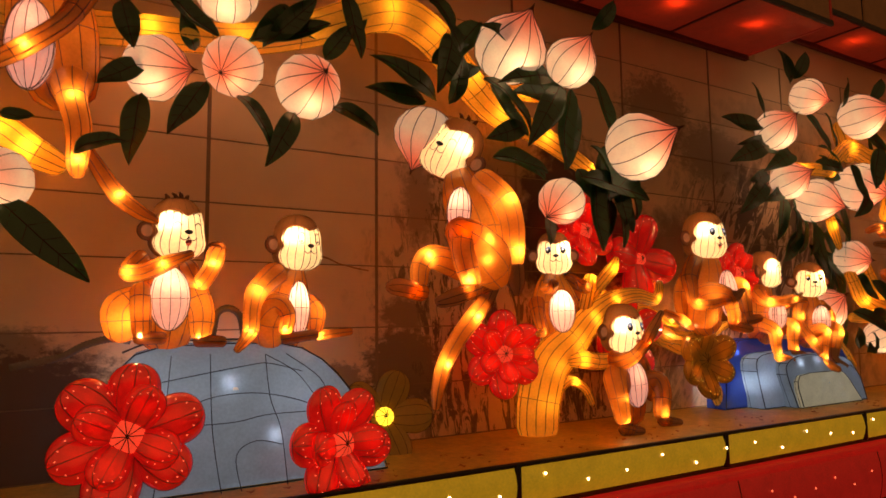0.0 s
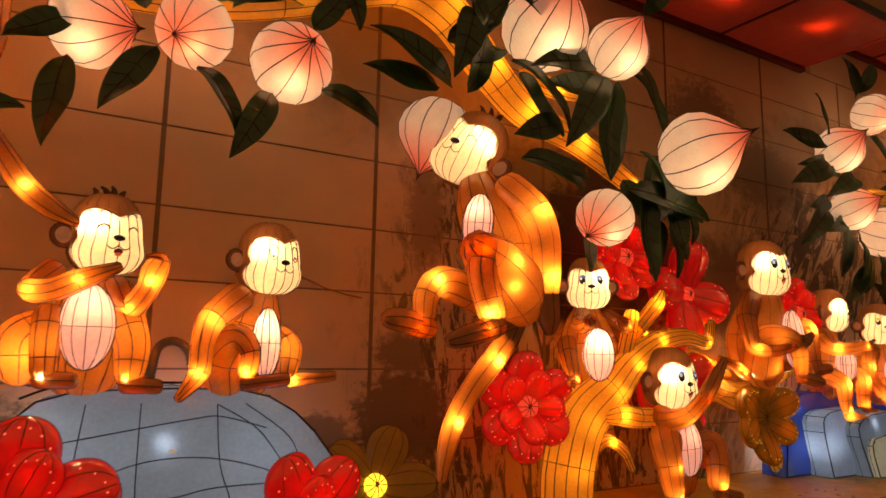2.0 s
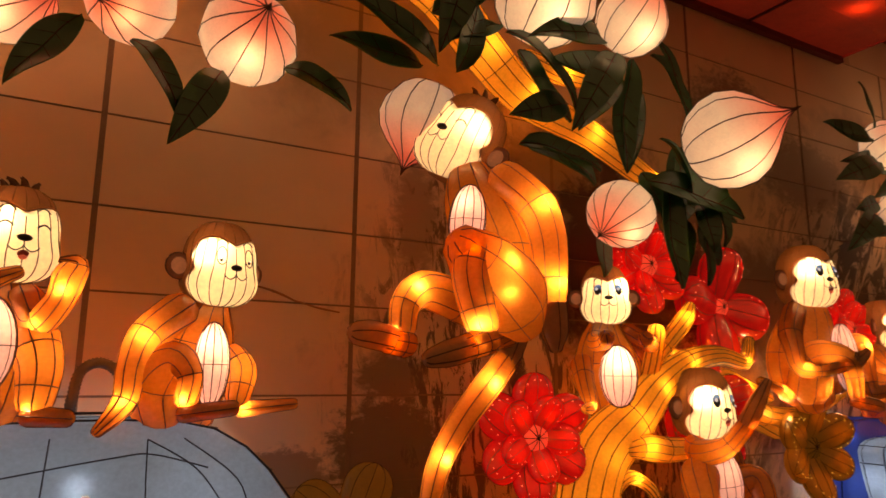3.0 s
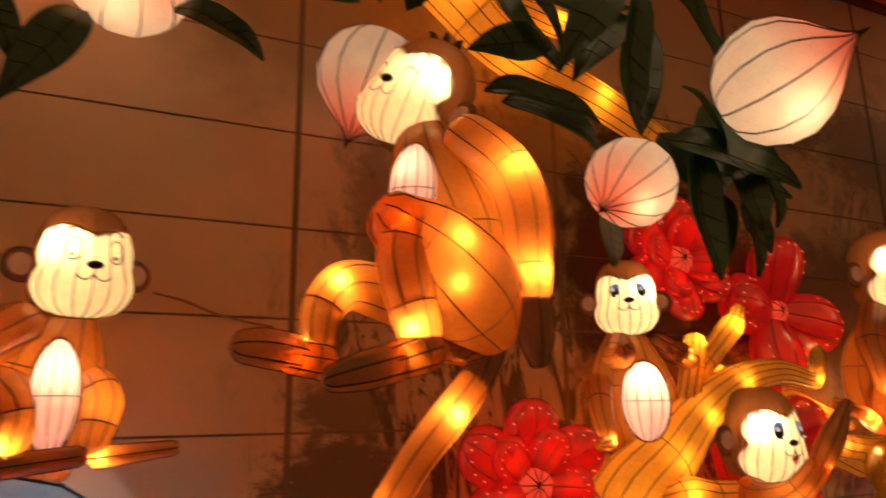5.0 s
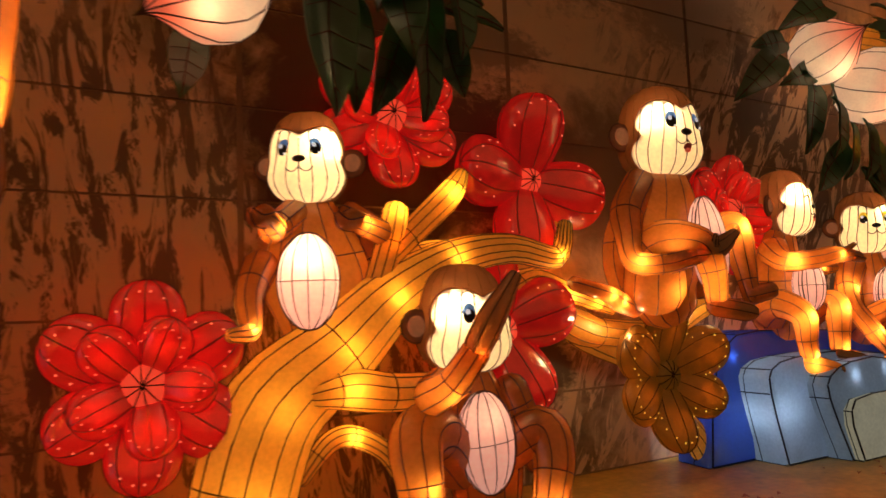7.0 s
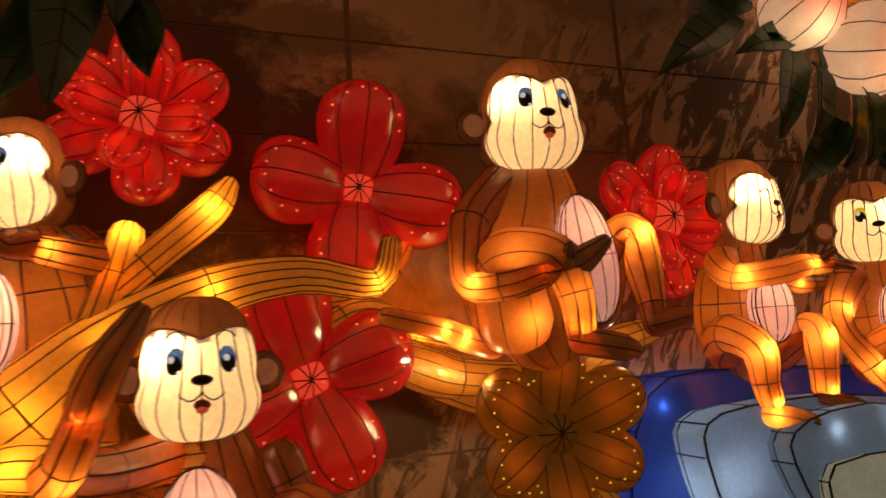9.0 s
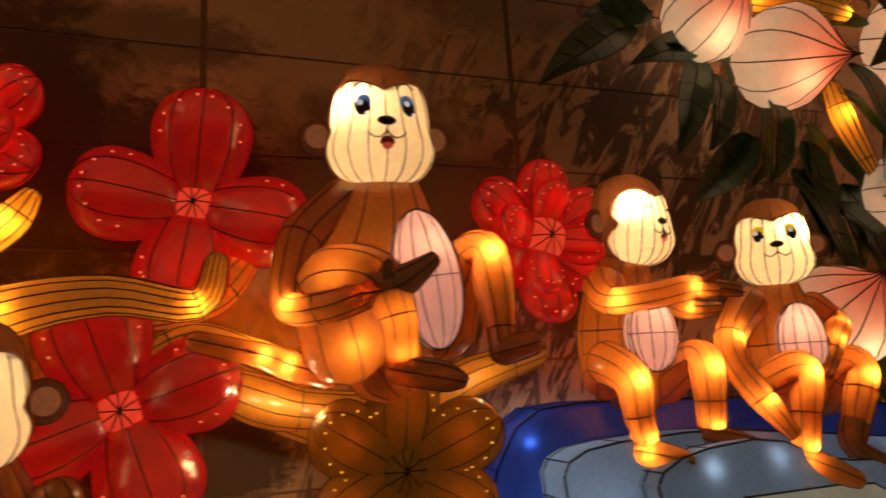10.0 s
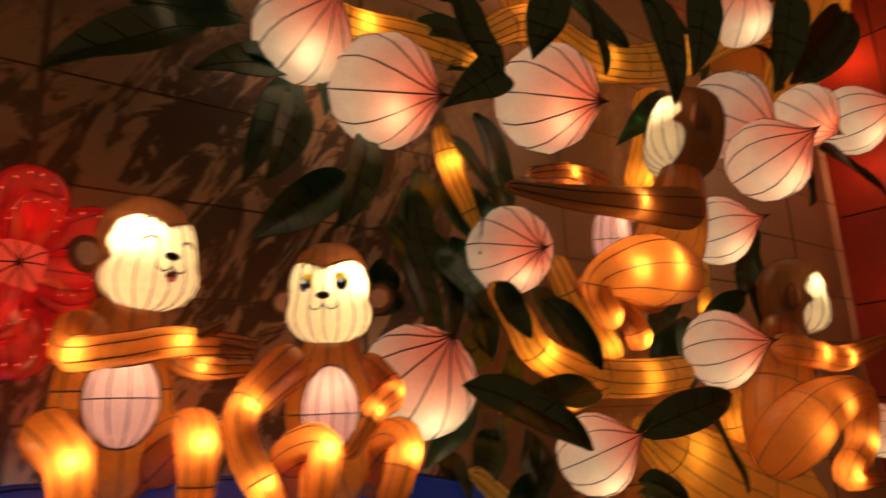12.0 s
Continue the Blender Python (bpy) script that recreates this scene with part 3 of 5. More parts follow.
def peach_meshes():
    """Unit peach, tip towards +z: a faceted silk skin, and its wire frame."""
    k, n = 11, 44
    prof = [(-0.90, 0.03), (-0.90, 0.30), (-0.80, 0.58), (-0.58, 0.82), (-0.25, 0.98), (0.10, 1.0), (0.42, 0.86), (0.68, 0.60), (0.88, 0.33), (1.04, 0.14), (1.20, 0.03), (1.27, 0.004)]
    rings = []
    for z, r in prof:
        ring = []
        for j in range(n):
            a = 2 * math.pi * j / n
            local = (a % (2 * math.pi / k)) - math.pi / k
            facet = 0.35 + 0.65 * math.cos(math.pi / k) / math.cos(local)
            ring.append(Vector((r * facet * math.cos(a), r * facet * math.sin(a), z)))
        rings.append(ring)
    skin, frame_build = Build(), Build()
    skin.rings(rings, PEACH)
    for j in range(k):
        frame_build.wire([r[j * n // k] * 1.004 for r in rings], 0.016, WIRE)
    tip = Build()
    tip.rings([[Vector((r * math.cos(a * 1.05), r * math.sin(a * 1.05), z)) for a in range(6)] for z, r in ((1.12, 0.06), (1.26, 0.035), (1.36, 0.004))], WIRE)
    return skin.mesh("peach_skin"), frame_build.mesh("peach_wire"), tip.mesh("peach_tip")


PEACH_SKIN, PEACH_WIRE, PEACH_TIP = peach_meshes()


def peach(centre, radius, tip, watts=1.0, label="pale pink peach lantern of silk with dark wire ribs"):
    turn = Vector(tip).normalized().to_track_quat("Z", "Y").to_matrix().to_4x4()
    spin = Matrix.Rotation(random.uniform(0, 6.28), 4, "Z")
    at = Matrix.Translation(centre) @ turn @ spin @ Matrix.Scale(radius, 4)
    ob = tagged(put("peach_lantern", PEACH_SKIN, at=at), label, "lantern", "peach lanterns")
    put("wire_frame", PEACH_WIRE, ob)
    put("tip", PEACH_TIP, ob, "dark stem tip")
    down = (turn @ spin).to_3x3().inverted() @ Vector((-0.1, -0.40, -0.50))
    lamp(down, watts * (radius / 0.19) ** 2 * 0.52, PALE, ob)
    return ob


def leaf_mesh(bend, fold):
    """A long silk leaf from the origin along +x, one unit long, drooping, with a midrib."""
    bd = Build()
    rows = []
    for i in range(13):
        t = i / 12
        w = 0.60 * t ** 0.62 * (1 - t) ** 0.95 + 0.004
        z = bend * 4 * t * (1 - t) + 0.02 * math.sin(9 * t)
        rows.append([Vector((t, w * s, z + fold * abs(s) * w + 0.018 * math.sin(7 * t + 2 * s) * abs(s))) for s in (-1, -0.5, 0, 0.5, 1)])
    bd.rings(rows, LEAF, closed=False)
    bd.rings([[p - Vector((0, 0, 0.012)) for p in reversed(r)] for r in rows], LEAF, closed=False)
    bd.wire([r[2] + Vector((0, 0, 0.003)) for r in rows], 0.008, WIRE)
    bd.wire([r[0] for r in rows], 0.006, LEAF)
    bd.wire([r[4] for r in rows], 0.006, LEAF)
    for i in range(2, 11, 2):
        for s in (0, 4):
            bd.wire([rows[i][2] + Vector((0, 0, 0.004)), rows[min(12, i + 1)][s] * 0.9 + rows[min(12, i + 1)][2] * 0.1], 0.004, WIRE)
    return bd.mesh("leaf")


LEAVES = [leaf_mesh(b, f) for b, f in ((0.10, 0.35), (0.16, 0.25), (-0.06, 0.45), (0.05, 0.15))]


def leaf(tree, base, tip, width=1.0):
    base, tip = Vector(base), Vector(tip)
    d = tip - base
    x = d.normalized()
    z = Vector((random.uniform(-0.5, 0.5), -1.0, random.uniform(0.1, 0.7)))
    z = (z - x * z.dot(x)).normalized()
    y = z.cross(x)
    m = Matrix((x, y, z)).transposed().to_4x4()
    w = min(width, 1.12) * min(1.1, 0.22 / d.length + 0.28)
    ob = new("leaf", LEAVES[random.randrange(4)])
    ob.matrix_basis = Matrix.Translation(base) @ m @ Matrix.Diagonal((d.length, d.length * w, d.length * w, 1))
    ob.parent = tree
    return ob


def tree(name, label, branches, leaves, bulbs):
    root = tagged(new(name), label, "tree lantern")
    for b in branches:
        bd, wires = Build(), Build()
        thick = max(j[3] for j in b)
        if thick > 0.16:
            tube(bd, b, BARK, n=28, ribs=14, wire=0.0034, hoops=len(b) // 2, steps=4, flat=0.8, frame_build=wires)
        else:
            tube(bd, b, BARK, n=20, ribs=10, wire=0.003, hoops=max(1, len(b) - 2), frame_build=wires)
        put("wire_frame", wires, put("trunk" if thick > 0.16 else "branch", bd, root))
    for l in leaves:
        leaf(root, l[:3], l[3:6], l[6] if len(l) > 6 else 1.0)
    for x, y, z, w in bulbs:
        lamp((x, y, z), w, WARM, root)
    return root


def petal_size(t, wide, thick):
    """Half width, half thickness and rise of a petal at t along it: narrow root, full round end."""
    full = math.sqrt(max(0.0004, 1 - t ** 3.0)) * (0.26 + 0.74 * t ** 0.62) * 1.26
    return wide * full, thick * math.sqrt(max(0.0004, 1 - t ** 4.5)) * (0.25 + 0.75 * t ** 0.5) * 1.1, 0.10 * t * t


def petal_mesh(mat, wide=0.36, thick=0.14):
    """A puffed petal from the origin along +x, one unit long."""
    bd = Build()
    rings = []
    n = 20
    for i in range(15):
        t = math.sin(math.pi / 2 * i / 14)
        w, h, lift = petal_size(t, wide, thick)
        rings.append([Vector((t, w * math.cos(2 * math.pi * j / n), lift + h * math.sin(2 * math.pi * j / n))) for j in range(n)])
    bd.rings(rings, mat)
    for j in (0, 3, 5, 7, 10):
        bd.wire([r[j] * 1.002 for r in rings], 0.007, WIRE)
    return bd.mesh("petal")


def dots_mesh(mat, wide=0.36, thick=0.14):
    """A string of tiny bulbs that shows round a petal's end."""
    bd = Build()
    for i in range(8):
        a = -1.75 + 3.5 * i / 7
        t = 0.60 + 0.30 * math.cos(a)
        w, h, lift = petal_size(t, wide, thick)
        s = 0.78 * math.sin(a)
        ball(bd, (t, w * s, lift + h * math.sqrt(1 - s * s)), ((0.012, 0, 0), (0, 0.012, 0), (0, 0, 0.007)), mat, 7, 5)
    return bd.mesh("light_string")


PETALS = {"red": (petal_mesh(RED, 0.41, 0.24), dots_mesh(LED_RED, 0.41, 0.24), RED_CORE), "gold": (petal_mesh(GOLD, 0.40, 0.22), dots_mesh(LED_GOLD, 0.40, 0.22), GOLD_CORE),
          "broad": (petal_mesh(RED, 0.49, 0.33), dots_mesh(LED_RED, 0.49, 0.33), RED_CORE), "dull": (petal_mesh(GOLD, 0.42, 0.10), None, GOLD_CORE)}


def flower(label, centre, radius, facing, kind="red", outer=6, inner=0, turn=0.0, core=0.24, cup=8, watts=1.0, skew=0.0, core_mat=None):
    """A silk blossom: puffed petals in one or two layers round a ribbed ball, with strings of tiny bulbs."""
    petal, dots, core_default = PETALS[kind]
    rot = Vector(facing).normalized().to_track_quat("Z", "Y").to_matrix().to_4x4()
    root = tagged(new("flower_lantern"), label, "lantern", "flower lanterns")
    root.matrix_basis = Matrix.Translation(centre) @ rot
    for layer, count in ((0, outer), (1, inner)):
        for i in range(count):
            a = turn + 360 * i / count + (180 / count + skew) * layer + random.uniform(-5, 5)
            size = radius * (1.0 if layer == 0 else 0.72) * random.uniform(0.94, 1.05)
            ob = new("petal", petal)
            ob.matrix_basis = Matrix.Rotation(radians(a), 4, "Z") @ Matrix.Translation((radius * 0.06, 0, layer * radius * 0.10)) @ Matrix.Rotation(-radians(cup + 14 * layer), 4, "Y") @ Matrix.Scale(size, 4)
            ob.parent = root
            if kind != "dull":
                lamp((0.66, 0, 0.10), watts * 0.12, ROSE, ob)
            if dots:
                tagged(put("light_string", dots, ob), kind="stuff")
    bd = Build()
    r = radius * core
    ball(bd, (0, 0, radius * (0.10 + 0.08 * (inner > 0))), ((r, 0, 0), (0, r, 0), (0, 0, r * 0.7)), core_mat or core_default, 22, 12, 10, 0.003)
    put("core", bd, root)
    return root


# ---- monkey lanterns ----
monkey('orange seated monkey lantern laughing with raised arm, on a blue rock',
       (0.98, 3.96, 1.40), 1.0,
       ((0.006, 0.0, 0.679), (0.26, -0.97, 0.0), (0.0, 0.0, 1.0), 0.145, {"wink": True, "ears": (0, 1), "tuft": True}),
       [(-0.022, 0.02, 0.536, 0.065), (-0.023, 0.02, 0.429, 0.118), (-0.023, 0.02, 0.265, 0.165), (-0.03, 0.02, 0.13, 0.14)],
       ((-0.041, -0.12, 0.308), (-0.1, -1.0, 0.0), (0.0, 0.0, 1.0), 0.1, 0.168, 0.07),
       limbs=[[(-0.175, -0.03, 0.516, 0.058), (-0.24, -0.08, 0.447, 0.048), (-0.171, -0.14, 0.445, 0.044), (-0.088, -0.18, 0.483, 0.042), (0.04, -0.22, 0.538, 0.02)],
              [(0.062, -0.03, 0.469, 0.061), (0.106, -0.08, 0.388, 0.052), (0.165, -0.12, 0.466, 0.047), (0.185, -0.14, 0.54, 0.052), (0.203, -0.14, 0.586, 0.037), (0.157, -0.14, 0.598, 0.011)],
              [(-0.171, -0.08, 0.348, 0.057), (-0.178, -0.12, 0.249, 0.052), (-0.175, -0.13, 0.141, 0.046)],
              [(-0.189, -0.13, 0.107, 0.032), (-0.082, -0.17, 0.105, 0.029)],
              [(-0.173, 0.03, 0.332, 0.059), (-0.248, 0.04, 0.253, 0.1), (-0.251, 0.04, 0.147, 0.085)],
              [(0.096, -0.04, 0.332, 0.088), (0.127, -0.09, 0.236, 0.072), (0.124, -0.11, 0.128, 0.057)],
              [(0.11, -0.12, 0.086, 0.034), (0.223, -0.17, 0.079, 0.028)]],
       bulbs=[(-0.245, 0.000, 0.200, 0.70), (0.120, -0.060, 0.270, 0.45), (-0.178, -0.110, 0.240, 0.20), (-0.239, -0.120, 0.444, 0.35), (-0.096, -0.215, 0.480, 0.45), (0.170, -0.170, 0.500, 0.50), (-0.189, -0.170, 0.116, 0.40), (0.106, -0.150, 0.109, 0.45), (0.103, -0.120, 0.386, 0.25)], belly_watts=0.6, head_watts=1.7, body_watts=0.8)
monkey('orange seated monkey lantern with round eyes on a blue rock',
       (1.59, 4.0, 1.39), 1.0,
       ((0.096, 0.0, 0.651), (0.28, -0.96, 0.0), (0.0, 0.0, 1.0), 0.145, {"eyes": FACE, "mouth": False, "ears": (1, 1)}),
       [(0.086, 0.02, 0.51, 0.072), (0.055, 0.03, 0.412, 0.131), (0.017, 0.03, 0.261, 0.161), (0.008, 0.02, 0.112, 0.13)],
       ((0.071, -0.115, 0.27), (-0.1, -1.0, 0.0), (0.0, 0.0, 1.0), 0.063, 0.158, 0.07),
       limbs=[[(-0.04, -0.02, 0.467, 0.079), (-0.158, -0.08, 0.367, 0.066), (-0.201, -0.12, 0.259, 0.052), (-0.216, -0.14, 0.14, 0.045), (-0.295, -0.17, 0.042, 0.02)],
              [(-0.08, -0.02, 0.085, 0.094), (-0.105, -0.07, 0.209, 0.111), (-0.052, -0.12, 0.284, 0.068), (-0.006, -0.14, 0.226, 0.051), (-0.016, -0.15, 0.146, 0.044)],
              [(-0.023, -0.16, 0.094, 0.031), (0.142, -0.2, 0.115, 0.027)],
              [(0.16, -0.05, 0.304, 0.055), (0.189, -0.09, 0.243, 0.058), (0.173, -0.12, 0.147, 0.045)],
              [(0.189, -0.12, 0.107, 0.03), (0.376, -0.17, 0.127, 0.02)]],
       bulbs=[(-0.105, -0.050, 0.209, 0.70), (0.189, -0.090, 0.243, 0.30), (-0.170, -0.120, 0.361, 0.50), (-0.225, -0.170, 0.140, 0.40), (-0.029, -0.180, 0.146, 0.45), (0.195, -0.145, 0.107, 0.40)], belly_watts=0.9, head_watts=1.7, body_watts=1.0)
monkey('large orange monkey lantern hanging from a branch with bent legs',
       (2.54, 3.57, 1.787), 0.93,
       ((0.200, 0.300, 0.985), (-0.80, -0.52, 0.22), (0.55, -0.20, 0.80), 0.200, {"eyes": None, "mouth": False, "ears": (1, 0), "wink": True, "tuft": True}),
       [(0.200, 0.22, 0.800, 0.110), (0.190, 0.12, 0.620, 0.175), (0.250, 0.05, 0.371, 0.200), (0.235, 0.01, 0.151, 0.175), (0.197, -0.01, 0.045, 0.12)],
       ((0.030, -0.035, 0.50), (-0.80, -0.60, 0.0), (0.16, 0.0, 1.0), 0.085, 0.160, 0.05),
       limbs=[[(0.250, -0.01, 0.720, 0.098), (0.342, -0.11, 0.587, 0.096), (0.381, -0.15, 0.429, 0.087), (0.377, -0.17, 0.245, 0.075), (0.380, -0.17, 0.156, 0.064)],
              [(0.272, -0.09, 0.079, 0.115), (0.153, -0.15, 0.168, 0.172), (0.010, -0.19, 0.275, 0.150), (-0.095, -0.21, 0.340, 0.095)],
              [(-0.055, -0.23, 0.322, 0.082), (-0.082, -0.24, 0.230, 0.080), (-0.069, -0.25, 0.124, 0.074), (-0.045, -0.27, 0.017, 0.066)],
              [(-0.030, -0.28, -0.036, 0.058), (-0.140, -0.29, -0.070, 0.050)],
              [(0.269, 0.07, 0.098, 0.120), (0.018, 0.05, 0.158, 0.094), (-0.155, 0.03, 0.189, 0.080), (-0.240, 0.02, 0.116, 0.066), (-0.257, 0.01, 0.016, 0.056)],
              [(-0.246, 0.0, -0.045, 0.058), (-0.342, -0.01, -0.033, 0.053)]],
       darks=[[(-0.127, -0.29, -0.069, 0.051), (-0.219, -0.30, -0.093, 0.049), (-0.302, -0.31, -0.114, 0.034)],
              [(-0.322, -0.01, -0.029, 0.056), (-0.412, -0.02, -0.015, 0.056), (-0.475, -0.03, -0.013, 0.047)],
              [(0.379, -0.17, 0.130, 0.065), (0.388, -0.17, 0.018, 0.060), (0.392, -0.17, -0.045, 0.034)],
              [(0.353, 0.05, 0.029, 0.059), (0.300, 0.07, -0.103, 0.059)]],
       tails=[[(0.320, 0.07, -0.075, 0.058), (0.203, 0.07, -0.206, 0.063), (0.071, 0.07, -0.353, 0.059), (-0.037, 0.07, -0.516, 0.053), (-0.084, 0.07, -0.663, 0.046), (-0.106, 0.07, -0.785, 0.030)]],
       bulbs=[(0.346, -0.175, 0.580, 0.949), (0.377, -0.215, 0.230, 1.047), (0.060, -0.305, 0.275, 0.561), (0.060, -0.30, 0.16, 0.30), (-0.095, -0.286, 0.322, 0.5), (-0.085, -0.31, 0.02, 0.98), (-0.110, -0.325, -0.05, 0.349), (-0.205, -0.03, 0.189, 0.8), (-0.307, -0.03, 0.01, 0.82), (-0.320, -0.04, -0.045, 0.4), (0.203, 0.025, -0.206, 0.939), (-0.037, 0.03, -0.516, 0.756)], head_watts=2.1, body_watts=1.1)
monkey('small orange monkey lantern with big blue eyes on a tree trunk',
       (3.881, 4.150, 1.448), 1.005,
       ((-0.027, 0.0, 0.626), (-0.54, -0.84, 0.0), (0.0, 0.0, 1.0), 0.144, {"mouth": False}),
       [(-0.02, 0.02, 0.49, 0.083), (-0.005, 0.04, 0.371, 0.154), (0.021, 0.05, 0.196, 0.209), (0.022, 0.04, 0.064, 0.164)],
       ((-0.087, -0.15, 0.188), (-0.35, -0.94, 0.0), (0.0, 0.0, 1.0), 0.103, 0.163, 0.062),
       limbs=[[(-0.090, -0.02, 0.440, 0.052), (-0.190, -0.10, 0.365, 0.047), (-0.215, -0.19, 0.362, 0.042), (-0.265, -0.27, 0.380, 0.036)],
              [(-0.262, -0.265, 0.385, 0.038), (-0.300, -0.300, 0.372, 0.030), (-0.318, -0.318, 0.388, 0.016)],
              [(0.120, -0.02, 0.440, 0.052), (0.190, -0.11, 0.370, 0.047), (0.110, -0.20, 0.372, 0.042), (0.040, -0.235, 0.385, 0.036)],
              [(0.045, -0.235, 0.388, 0.040), (0.000, -0.255, 0.378, 0.030), (-0.020, -0.26, 0.398, 0.016)],
              [(-0.206, 0.0, 0.251, 0.062), (-0.272, -0.1, 0.142, 0.048), (-0.279, -0.14, 0.034, 0.035), (-0.348, -0.18, 0.021, 0.023)],
              [(0.206, 0.0, 0.311, 0.072), (0.224, -0.06, 0.196, 0.049), (0.202, -0.1, 0.074, 0.035)]],
       bulbs=[(-0.205, -0.23, 0.362, 0.376), (0.085, -0.24, 0.378, 0.25), (-0.279, -0.166, 0.034, 0.357)], belly_watts=1.3)
monkey('orange monkey lantern saluting, seated at the platform edge',
       (4.42, 3.93, 0.835), 0.97,
       ((-0.08, 0.0, 0.663), (0.03, -1.0, 0.0), (0.0, 0.0, 1.0), 0.172, {}),
       [(-0.033, 0.04, 0.478, 0.089), (-0.003, 0.05, 0.329, 0.131), (0.028, 0.05, 0.16, 0.152), (0.03, 0.04, -0.003, 0.134)],
       ((-0.075, -0.130, 0.240), (-0.1, -1.0, 0.0), (-0.08, 0.0, 1.0), 0.110, 0.181, 0.065),
       limbs=[[(-0.180, -0.02, 0.440, 0.070), (-0.300, -0.17, 0.430, 0.066), (-0.380, -0.33, 0.450, 0.060), (-0.355, -0.40, 0.490, 0.050), (-0.313, -0.464, 0.581, 0.045)],
              [(-0.120, 0.0, 0.150, 0.095), (-0.300, -0.15, 0.300, 0.100), (-0.410, -0.24, 0.290, 0.090), (-0.420, -0.28, 0.170, 0.076), (-0.410, -0.30, 0.020, 0.060)],
              [(-0.410, -0.31, -0.050, 0.050), (-0.350, -0.33, -0.065, 0.042)],
              [(0.060, 0.02, 0.150, 0.090), (0.200, -0.08, 0.250, 0.088), (0.220, -0.13, 0.150, 0.080), (0.160, -0.17, 0.0, 0.064)],
              [(0.160, -0.18, -0.050, 0.050), (0.220, -0.20, -0.065, 0.040)],
              [(0.140, 0.02, 0.400, 0.070), (0.190, 0.0, 0.260, 0.062), (0.205, -0.05, 0.120, 0.050)]],
       darks=[[(-0.311, -0.474, 0.598, 0.044), (-0.275, -0.505, 0.684, 0.044), (-0.204, -0.526, 0.800, 0.022)],
              [(-0.350, -0.33, -0.068, 0.040), (-0.260, -0.35, -0.078, 0.026)],
              [(0.220, -0.20, -0.068, 0.040), (0.320, -0.22, -0.078, 0.026)]],
       bulbs=[(-0.313, -0.50, 0.581, 0.512), (-0.36, -0.40, 0.455, 0.25), (-0.415, -0.335, 0.17, 0.20), (-0.410, -0.345, 0.0, 0.5), (0.160, -0.215, -0.01, 0.545)], belly_watts=0.2, body_watts=0.4)
monkey('large orange monkey lantern smiling, seated on a branch',
       (5.475, 3.966, 1.452), 1.002,
       ((-0.02, 0.0, 0.827), (-0.09, -1.0, 0.0), (0.0, 0.0, 1.0), 0.180, {}),
       [(-0.008, 0.02, 0.666, 0.128), (-0.012, 0.03, 0.536, 0.182), (-0.04, 0.05, 0.336, 0.243), (-0.026, 0.05, 0.175, 0.231), (0.002, 0.04, 0.087, 0.158)],
       ((0.073, -0.16, 0.317), (0.1, -1.0, 0.0), (-0.15, 0.0, 1.0), 0.110, 0.215, 0.068),
       limbs=[[(-0.130, 0.02, 0.610, 0.075), (-0.270, -0.03, 0.470, 0.072), (-0.318, -0.08, 0.357, 0.060), (-0.33, -0.12, 0.245, 0.048), (-0.24, -0.2, 0.237, 0.05), (-0.147, -0.26, 0.263, 0.046)],
              [(-0.156, -0.05, 0.132, 0.133), (-0.205, -0.14, 0.302, 0.113), (-0.104, -0.26, 0.303, 0.074), (-0.057, -0.28, 0.194, 0.055), (-0.05, -0.28, 0.073, 0.045)],
              [(0.17, 0.0, 0.173, 0.107), (0.22, -0.1, 0.375, 0.07), (0.274, -0.14, 0.397, 0.073), (0.295, -0.16, 0.247, 0.058), (0.294, -0.18, 0.143, 0.044), (0.285, -0.2, 0.084, 0.04)],
              [(0.285, -0.2, 0.092, 0.043), (0.368, -0.24, 0.11, 0.036)],
              [(-0.198, 0.04, 0.053, 0.044), (-0.326, 0.0, 0.086, 0.043), (-0.395, -0.02, 0.114, 0.036), (-0.582, -0.02, 0.163, 0.029)]],
       darks=[[(-0.14, -0.27, 0.266, 0.043), (-0.054, -0.3, 0.283, 0.046), (0.04, -0.32, 0.346, 0.022)],
              [(-0.087, -0.31, 0.273, 0.02), (-0.099, -0.33, 0.311, 0.016), (-0.088, -0.33, 0.336, 0.009)],
              [(-0.06, -0.28, 0.051, 0.042), (0.051, -0.34, 0.023, 0.039), (0.096, -0.34, 0.011, 0.021)]],
       bulbs=[(-0.33, -0.155, 0.245, 0.398), (-0.147, -0.294, 0.263, 0.532), (-0.156, -0.148, 0.132, 0.374), (-0.205, -0.223, 0.302, 0.281), (-0.05, -0.295, 0.085, 0.8), (-0.057, -0.29, 0.19, 0.25), (0.274, -0.194, 0.397, 0.837), (-0.326, -0.032, 0.086, 0.348), (-0.395, -0.046, 0.114, 0.297)])
